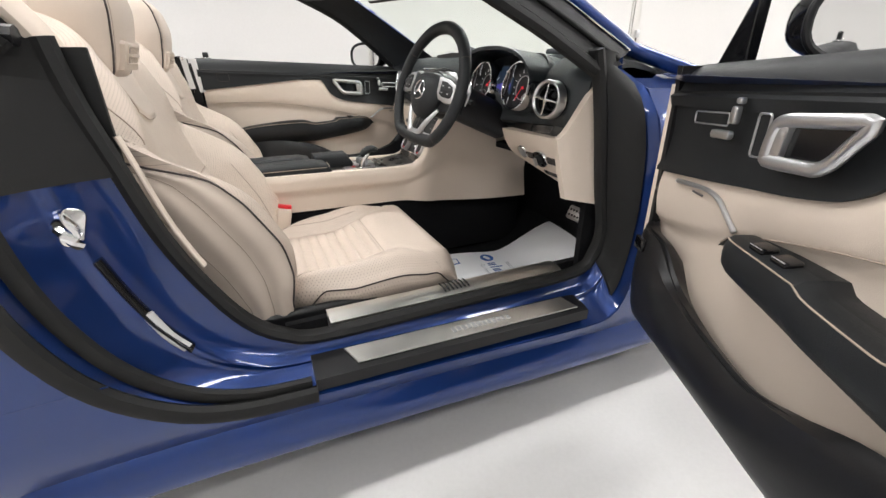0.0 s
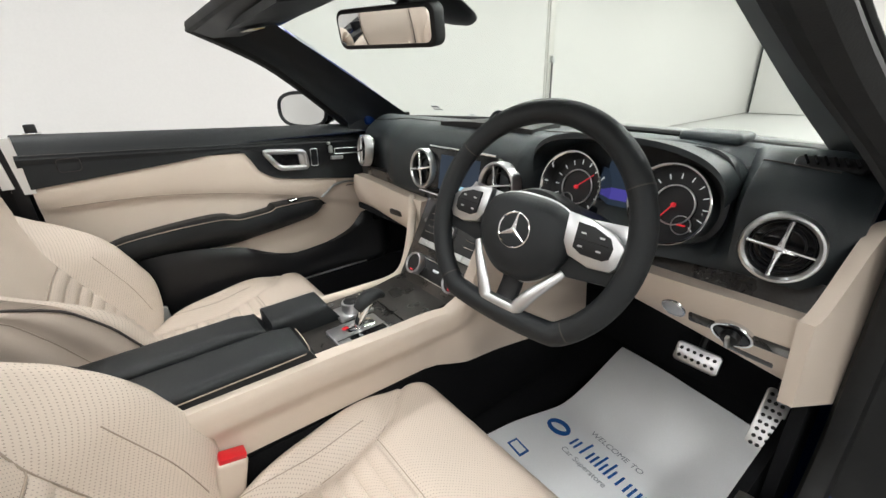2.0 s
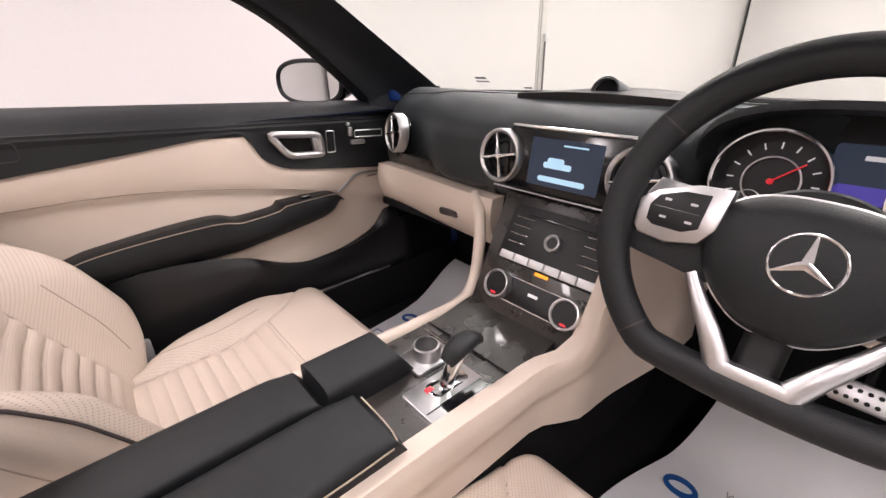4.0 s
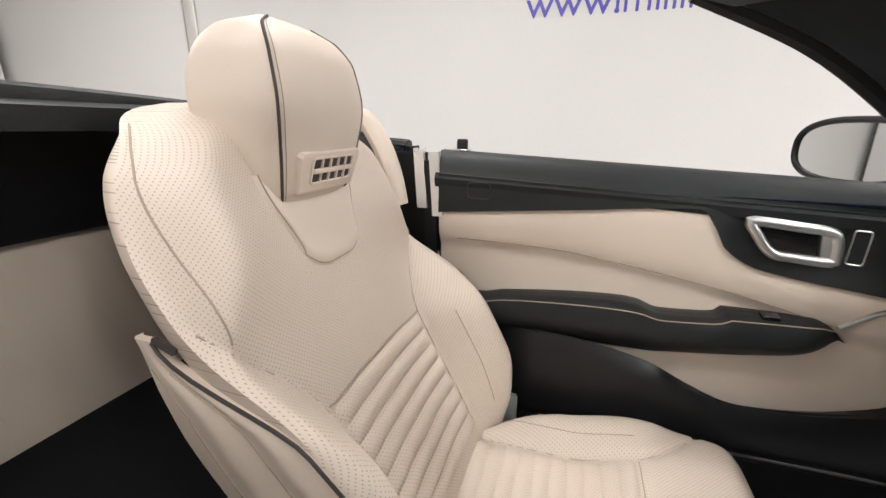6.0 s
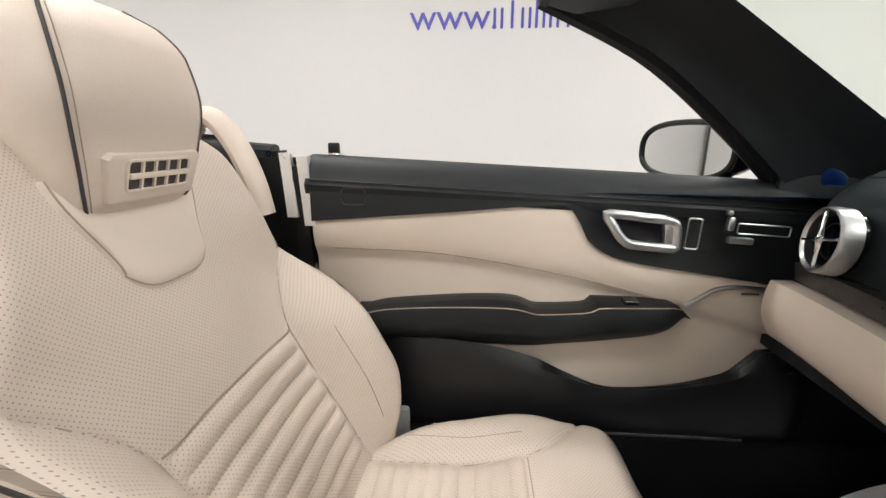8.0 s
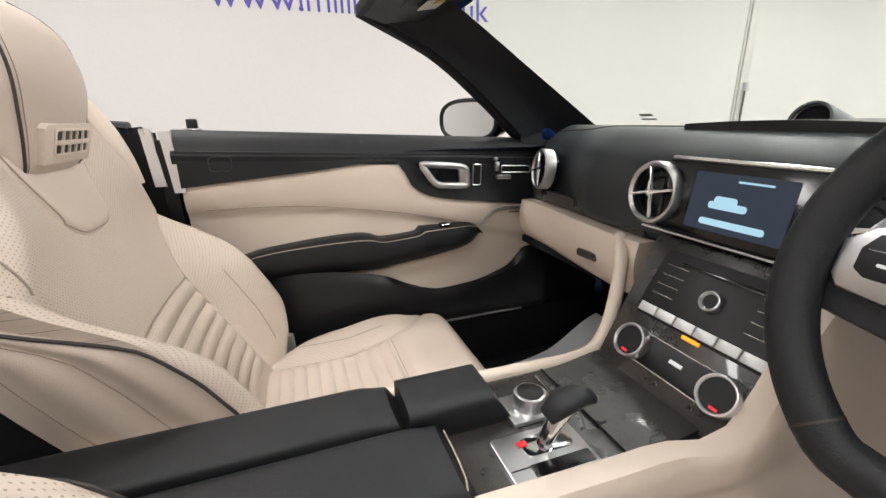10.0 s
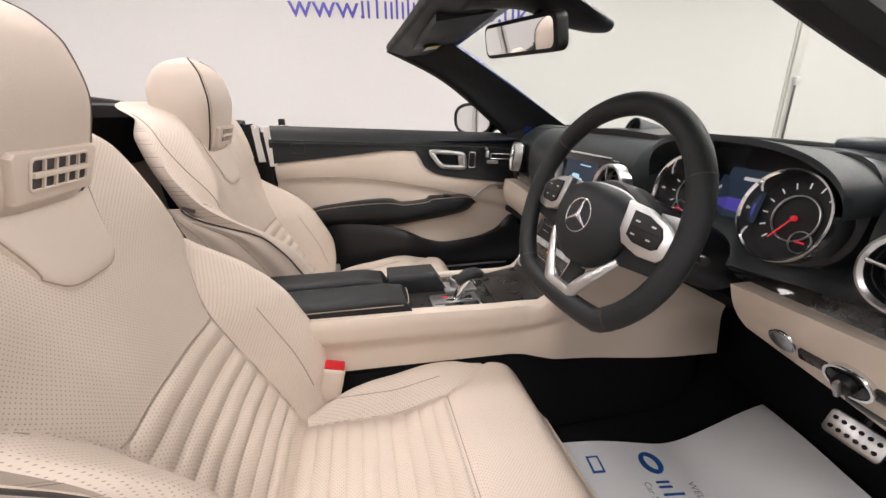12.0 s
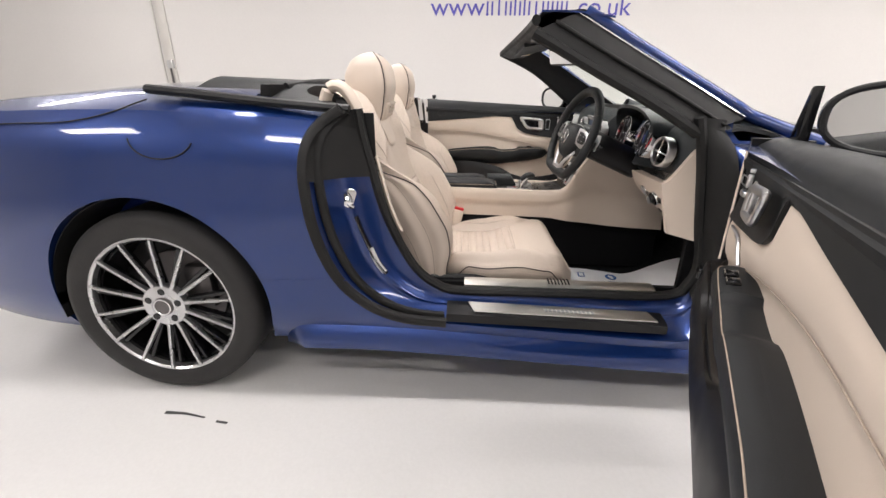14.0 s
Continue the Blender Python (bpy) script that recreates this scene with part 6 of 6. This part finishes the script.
def door(side):
    """One door with its trims. side 1: passenger's, shut; side -1: driver's, open."""
    if side > 0:
        place = Matrix.Identity(4)
    else:
        place = Matrix.Translation(HINGE + Vector((0.045, 0.040, 0))) @ pose(0, 0, 0, 0, 0, SWING) @ Matrix.Translation(-HINGE) @ Matrix.Translation((0, 0, 0.0126)) @ Matrix.Diagonal((1, -1, 1, 1))

    def fit_in(bm):
        bmesh.ops.transform(bm, matrix=place, verts=bm.verts)
        return bm

    def add(name, bm, mt, on, label="", soft=40):
        return part(name, fit_in(bm), mt, on, label, soft)

    def skin(u, v):
        z = lerp(0.295, 0.905, v)
        rear = lerp(0.86, 0.585, smooth(0.0, 0.45, v)) + 0.03 * smooth(0.8, 1, v)
        x = lerp(rear, 1.865 - 0.03 * (1 - v), u)
        return (x, YC + shell_side(x, min(z, 0.94)) + 0.001 - 0.05 * smooth(0.93, 1.0, v), z)
    d = add("door", slab(skin, 24, 16, (0, -0.045, 0)), M_PAINT, car, "blue door shut beside the passenger's seat" if side > 0 else "blue driver's door swung wide open")
    # belt rail: black padded top
    def rail(u, v):
        x = lerp(0.775, 1.89, u)
        top = lerp(0.978, 0.922, u)
        prof = spline([(0, 0.905, top - 0.035), (0, 0.895, top - 0.008), (0, 0.868, top), (0, 0.832, top - 0.003), (0, 0.806, top - 0.022), (0, 0.795, top - 0.050), (0, 0.786, top - 0.060)], 12)
        p = prof[min(11, round(v * 11))]
        return (x, p.y, p.z)
    add("belt_rail", slab(rail, 24, 11, (0, 0.004, -0.02)), M_BLACK, d, "black leather belt rail")
    add("rail_seam", sweep([(lerp(0.79, 1.79, i / 20), 0.7945, lerp(0.978, 0.922, i / 20) - 0.050) for i in range(21)], 0.0014), M_SEAM, d)

    def low_black(x):
        """Lower edge of the black upper field."""
        return curve_at([(0.78, 0.838), (1.08, 0.862), (1.325, 0.880), (1.345, 0.862), (1.38, 0.800), (1.44, 0.768), (1.60, 0.742), (1.80, 0.715), (1.89, 0.705)], x)

    def upper(u, v):
        x = lerp(0.785, 1.89, u)
        top = lerp(0.978, 0.922, u) - 0.050
        z = lerp(low_black(x), top, v)
        return (x, 0.790 - 0.004 * (1 - v) + 0.010 * smooth(1.36, 1.42, x) * math.sin(math.pi * v), z)
    add("upper_trim", slab(upper, 60, 6, (0, 0.03, 0)), M_BLACK, d, "black leather upper door trim")

    def beige(u, v):
        x = lerp(0.785 + 0.10 * smooth(0.55, 0.0, v) ** 1.5, 1.89, u)
        z = lerp(0.40, low_black(x) + 0.004, v)
        st = curve_at([(0.80, 0.772), (1.08, 0.762), (1.38, 0.712), (1.61, 0.650), (1.80, 0.60)], x)
        dip = 0.014 * smooth(st + 0.008, st - 0.012, z)
        return (x, 0.796 + dip - 0.006 * smooth(st, st + 0.05, z) * smooth(low_black(x) + 0.01, low_black(x) - 0.03, z), z)
    add("cream_panel", slab(beige, 48, 30, (0, 0.03, 0)), M_TRIM, d, "cream leather door panel")
    add("panel_seam", sweep([(x, 0.7945, z + 0.006) for x, z in [(p.x, p.z) for p in spline([(0.83, 0, 0.772), (1.08, 0, 0.762), (1.38, 0, 0.712), (1.58, 0, 0.660)], 30)]], 0.0011), M_PALESEAM, d)
    # corner tweeter cover with silver bracket
    add("speaker_bracket", sweep(spline([(1.588, 0.788, 0.668), (1.618, 0.786, 0.690), (1.645, 0.785, 0.708), (1.69, 0.785, 0.714), (1.79, 0.786, 0.704)], 20), 0.0045, 0.0045), M_ALU, d)
    add("speaker_mark", box(1.715, 0.7885, 0.698, 0.035, 0.003, 0.004, 0.001), M_DISC, d)
    # armrest
    arm_t = [(0.90, 0.650), (0.95, 0.662), (1.20, 0.680), (1.235, 0.676), (1.275, 0.662), (1.38, 0.668), (1.392, 0.682), (1.545, 0.680), (1.580, 0.664), (1.598, 0.642)]
    arm_b = [(0.90, 0.560), (1.00, 0.572), (1.26, 0.566), (1.32, 0.572), (1.45, 0.588), (1.56, 0.610), (1.598, 0.636)]

    def arm(u, v):
        x = lerp(0.88, 1.598, u)
        zt, zb = curve_at(arm_t, x), curve_at(arm_b, x)
        out = 0.058 * smooth(1.604, 1.52, x) ** 0.7
        prof = spline([(0, 0.802, zt - 0.004), (0, 0.772, zt), (0, 0.802 - out, zt - 0.004), (0, 0.796 - out, lerp(zt, zb, 0.22)), (0, 0.800 - out, lerp(zt, zb, 0.6)), (0, 0.804 - out * 0.4, zb)], 12)
        p = prof[min(11, round(v * 11))]
        return (x, p.y, p.z)
    ar = add("armrest", slab(arm, 60, 11, (0, 0.012, 0)), M_BLACK, d, "black leather armrest with pale stitching")
    add("pale_stitch", sweep([Vector(arm(lerp(0.02, 0.992, i / 50), 0.36)) + Vector((0, -0.0005, 0)) for i in range(51)], 0.0013), M_PALESEAM, d)
    sm_ = frame_at((1.465, 0.765, 0.6835), (1, 0, 0), (0, -0.15, 1))
    for k, kx in enumerate((0.0,) if side > 0 else (-0.022, 0.022)):
        add("window_switch", plate([(a + kx, b) for a, b in rounded(0.030, 0.026, 0.004)], sm_ @ Matrix.Translation((0, 0, 0.004)), 0.006, 0.0015), M_GLOSS, d)
        add("switch_edge", sweep([sm_ @ Vector((kx - 0.013, -0.011, 0.005)), sm_ @ Vector((kx + 0.013, -0.011, 0.005))], 0.0012), M_CHROME, d)
    # lower pocket: black shell that swells out of the door
    edge = [(0.86, 0.600), (0.95, 0.592), (1.10, 0.582), (1.26, 0.548), (1.36, 0.505), (1.45, 0.478), (1.55, 0.487), (1.68, 0.522), (1.71, 0.545), (1.745, 0.585), (1.80, 0.592)]

    def pocket(u, v):
        x = lerp(0.86, 1.87, u)
        zt = curve_at(edge, x)
        out = 0.045 * smooth(0.86, 1.05, x) * smooth(1.90, 1.80, x)
        prof = spline([(0, 0.800, zt - 0.05), (0, 0.806 - out * 0.75, zt - 0.012), (0, 0.800 - out, zt), (0, 0.790 - out, zt - 0.022), (0, 0.785 - out, lerp(zt, 0.36, 0.55)), (0, 0.795 - out * 0.85, 0.37), (0, 0.83 - out * 0.3, 0.335)], 16)
        p = prof[min(15, round(v * 15))]
        return (x, p.y, p.z)
    add("door_pocket", slab(pocket, 48, 15, (0, 0.012, 0)), M_PLASTIC, d, "black plastic door pocket")
    add("pocket_lamp", plate(rounded(0.040, 0.030, 0.006), frame_at((1.80, 0.735, 0.560), (1, 0, 0), (0, -1, 0.1)), 0.008, 0.002), M_GLOSS, d)
    # handle: silver loop with dark hollow, lock and seat keys
    hm = frame_at((1.475, 0.7785, 0.832), (1, 0, -0.06), (0, -1, 0.04)) @ Matrix.Diagonal((0.90, 0.82, 1, 1))
    dark = add("handle_hollow", plate([(-0.060, 0.024), (0.040, 0.024), (0.055, -0.018), (0.048, -0.028), (-0.020, -0.028), (-0.045, -0.005)], hm @ Matrix.Translation((0, 0, 0.0025)), 0.004), M_GLOSS, d)
    ring_o = spline([(-0.083, 0.030, 0), (-0.078, 0.037, 0), (0.0, 0.034, 0), (0.052, 0.031, 0), (0.070, 0.018, 0), (0.076, -0.030, 0), (0.066, -0.037, 0), (0.0, -0.036, 0), (-0.026, -0.034, 0), (-0.046, -0.020, 0), (-0.068, 0.010, 0)], 56, True)
    add("door_handle", sweep([hm @ Vector((p.x, p.y, 0.010)) for p in ring_o], 0.0095, 0.0075, 10, True, up=hm.to_3x3() @ Vector((0, 0, 1))), M_ALU, d, "satin silver door handle loop")
    add("lever_core", plate([(0.042, 0.030), (0.072, 0.020), (0.076, -0.032), (0.050, -0.034)], hm @ Matrix.Translation((0, 0, 0.012)), 0.010, 0.003), M_ALU, d)
    lk = frame_at((1.577, 0.7805, 0.827), (1, 0, -0.06), (0, -1, 0.04))
    ro = [lk @ Vector((x, y, 0.003)) for x, y in rounded(0.026, 0.062, 0.005)]
    add("lock_keys", sweep(ro, 0.0018, 0.0018, 6, True), M_ALU, d)
    sk = frame_at((1.690, 0.7805, 0.838), (1, 0, -0.06), (0, -1, 0.04))
    add("seat_key_frame", sweep([sk @ Vector((x + 0.02, y, 0.003)) for x, y in rounded(0.100, 0.020, 0.004)], 0.0016, 0.0016, 6, True), M_ALU, d)
    add("seat_key_back", plate([(x - 0.046, y + 0.008) for x, y in rounded(0.014, 0.028, 0.005)], sk @ Matrix.Translation((0, 0, 0.010)), 0.010, 0.003), M_ALU, d)
    add("seat_key_head", plate([(x - 0.052, y + 0.030) for x, y in rounded(0.012, 0.010, 0.004)], sk @ Matrix.Translation((0, 0, 0.010)), 0.010, 0.003), M_ALU, d)
    add("seat_key_base", plate([(x - 0.022, y - 0.024) for x, y in rounded(0.050, 0.014, 0.005)], sk @ Matrix.Translation((0, 0, 0.010)), 0.010, 0.003), M_ALU, d)
    add("curtain_mark", sweep([frame_at((0.880, 0.7865, 0.893), (1, 0, 0), (0, -1, 0)) @ Vector((x, y, 0.0)) for x, y in rounded(0.052, 0.036, 0.010)], 0.0012, 0.0012, 6, True), M_SEAM, d)
    # rear edge: bright strip, lock tab
    add("bright_edge", slab(lambda u, v: (lerp(0.782, 0.768, v) + lerp(-0.012, 0.012, u), 0.800 - 0.014 * (1 - v), lerp(0.828, 0.975, v)), 3, 8, (0, 0.02, 0)), M_BRIGHT, d)
    add("window_tab", box(0.822, 0.855, 0.990, 0.026, 0.012, 0.026, 0.004, 2), M_PLASTIC, d)
    add("tab_base", box(0.822, 0.855, 0.9775, 0.040, 0.022, 0.006, 0.002, 2), M_CHROME, d)
    add("lower_edge_strip", slab(lambda u, v: (lerp(0.92, 1.80, u), 0.84, lerp(0.31, 0.36, v)), 6, 2, (0, 0.05, 0)), M_PLASTIC, d)
    add("rear_face", slab(lambda u, v: (lerp(0.90, 0.745, smooth(0, 0.5, v)), lerp(0.80, 0.905, u), lerp(0.32, 0.955, v)), 3, 14, (0.03, 0, 0)), M_PLASTIC, d)
    add("front_face", slab(lambda u, v: (1.89, lerp(0.79, 0.92, u), lerp(0.34, 0.92, v)), 3, 6, (-0.02, 0, 0)), M_PLASTIC, d)
    add("front_return", slab(lambda u, v: (1.893 + 0.022 * math.sin(math.pi / 2 * u), lerp(0.786, 0.868, u), lerp(0.54 + 0.03 * u, 0.885 - 0.03 * u, v)), 8, 10, (-0.008, 0.004, 0)), M_TRIM, d)
    # sail triangle at the front of the window
    add("mirror_sail", plate([(0.0, 0.0), (0.105, 0.0), (0.085, 0.008), (0.012, 0.125), (0.0, 0.128)], frame_at((1.805, 0.868, 0.918), (1, 0, 0), (0, -1, 0)) if side < 0 else frame_at((1.77, 0.868, 0.915), (1, 0, 0), (0, -1, 0)) @ Matrix.Diagonal((0.8, 0.5, 1, 1)), 0.022, 0.005), M_GLOSS, d)
    # door mirror
    mc = Vector((1.640, 1.005, 0.985))
    def shell_m(u, v):
        a = 2 * math.pi * u
        c, sn = math.cos(a), math.sin(a)
        k = math.sqrt(max(0.0, 1 - v * v)) if v < 1 else 0.0
        w = 0.128 * k ** 0.8 if v > 0 else 0.128
        h = 0.068 * k ** 0.8 if v > 0 else 0.068
        return mc + Vector((0.105 * v - 0.40 * w * math.copysign(abs(c) ** 0.75, c), w * math.copysign(abs(c) ** 0.75, c) - 0.02 * v, h * math.copysign(abs(sn) ** 0.75, sn)))
    add("mirror_housing", grid(shell_m, 36, 12, True), M_GLOSS, d, "gloss black door mirror housing")
    rimm = [mc + Vector((-0.002 - 0.40 * 0.126 * math.copysign(abs(math.cos(a)) ** 0.75, math.cos(a)), 0.126 * math.copysign(abs(math.cos(a)) ** 0.75, math.cos(a)), 0.066 * math.copysign(abs(math.sin(a)) ** 0.75, math.sin(a)))) for a in (2 * math.pi * i / 36 for i in range(36))]
    add("mirror_rim", sweep(rimm, 0.007, 0.007, 8, True, up=(1, 0, 0)), M_PLASTIC, d)
    gl = bmesh.new()
    gl.faces.new([gl.verts.new(mc + Vector((-0.001 - 0.40 * y, y, z))) for y, z in [(0.120 * math.copysign(abs(math.cos(a)) ** 0.75, math.cos(a)), 0.060 * math.copysign(abs(math.sin(a)) ** 0.75, math.sin(a))) for a in (2 * math.pi * i / 36 for i in range(36))]])
    ex = bmesh.ops.extrude_face_region(gl, geom=list(gl.faces))
    bmesh.ops.translate(gl, vec=(0.004, 0, 0), verts=[v for v in ex["geom"] if isinstance(v, bmesh.types.BMVert)])
    add("mirror_glass", gl, M_MIRROR, d, "silver mirror glass", 0)
    add("mirror_foot", sweep([(1.70, 0.90, 0.915), (1.695, 0.94, 0.925), (1.69, 0.98, 0.945)], 0.030, 0.012), M_GLOSS, d)
    return d


door(1)
door(-1)
part("fixed_bright_edge", slab(lambda u, v: (lerp(0.742, 0.728, v) + lerp(-0.012, 0.012, u), 0.806 - 0.014 * (1 - v), lerp(0.845, 0.982, v)), 3, 8, (0, 0.02, 0)), M_BRIGHT, car)

# ---- printed paper floor mats ----
def paper_mat(x0, y0, turn, lift, name_label, seed):
    """A printed paper mat with soft creases; x0, y0 is its logo corner."""
    c, sn = math.cos(radians(turn)), math.sin(radians(turn))
    r = root("paper_mat", (x0, y0, 0.205), name_label, "paper mat", "paper mats")

    def height(a, b):
        x = x0 + a * c - b * sn
        up = 0.105 * smooth(1.80, 2.06, x) + 0.004
        crease = 0.006 * noise.noise((a * 7 + seed, b * 7, 0.3)) + 0.010 * abs(noise.noise((a * 3.2, b * 2.6 + seed, 1.7)))
        fold = lift * smooth(0.14, 0.34, a) * smooth(0.20, 0.36, b)
        return 0.207 + up + crease + fold

    def at(a, b, d=0.0):
        return Vector((x0 + a * c - b * sn, y0 + a * sn + b * c, height(a, b) + d))
    part("sheet", slab(lambda u, v: at(lerp(-0.20, 0.31, u), lerp(0.065, -0.385, v) + 0.015 * math.sin(5 * u + seed)), 40, 34, (0, 0, -0.0015)), M_PAPER, r)

    def printed(text, size, a, b, mt, wide=1.0):
        o = words(text, size, Matrix.Identity(4), mt, "print", r, 0.0, wide=wide)
        for v in o.data.vertices:
            v.co = at(a - v.co.y * -1, b - v.co.x, 0.0022)
        return o
    printed("WELCOME TO", 0.023, 0.052, -0.060, M_GREYPRINT)
    printed("Car Superstore", 0.021, -0.048, -0.055, M_GREYPRINT)
    # covered name: row of plain strokes
    for i in range(9):
        b0 = -0.064 - i * 0.0265
        for side_ in ((0,) if i in (1, 5) else (-1, 1)):
            high = 0.029 if i in (1, 3, 4) and side_ >= 0 else 0.012
            part("name_bar", slab(lambda u, v, b0=b0, high=high, e=side_: at(lerp(-0.019, high, u), b0 + e * 0.0066 + lerp(0.0028, -0.0028, v), 0.0024), 5, 2, (0, 0, -0.001)), M_PRINT, r, soft=0)
    # logo: two facing crescents as plain shapes
    for sg in (1, -1):
        def cres(u, v, sg=sg):
            a = lerp(-0.35, 1.15, u) * math.pi
            rad = lerp(0.034, 0.034 - 0.018 * math.sin(math.pi * u) - 0.001, v)
            return at(0.0 + sg * (0.9 * rad * math.sin(a)) * 0.85, 0.0 + sg * rad * math.cos(a), 0.0022)
        part("logo_crescent", slab(cres, 20, 3, (0, 0, -0.001)), M_PRINT, r, soft=0)
    part("small_logo", slab(lambda u, v: at(lerp(-0.150, -0.120, u), lerp(-0.02, 0.03, v), 0.0022), 3, 3, (0, 0, -0.001)), M_PRINT, r, soft=0)
    part("small_logo_gap", slab(lambda u, v: at(lerp(-0.145, -0.125, u), lerp(-0.014, 0.024, v), 0.0032), 3, 3, (0, 0, -0.001)), M_PAPER, r, soft=0)
    return r


paper_mat(1.745, -0.275, -8, 0.05, "creased white paper mat with blue print on driver's floor", 1.0)
paper_mat(1.715, 0.620, 4, 0.0, "flat white paper mat with blue print on passenger's floor", 4.0)
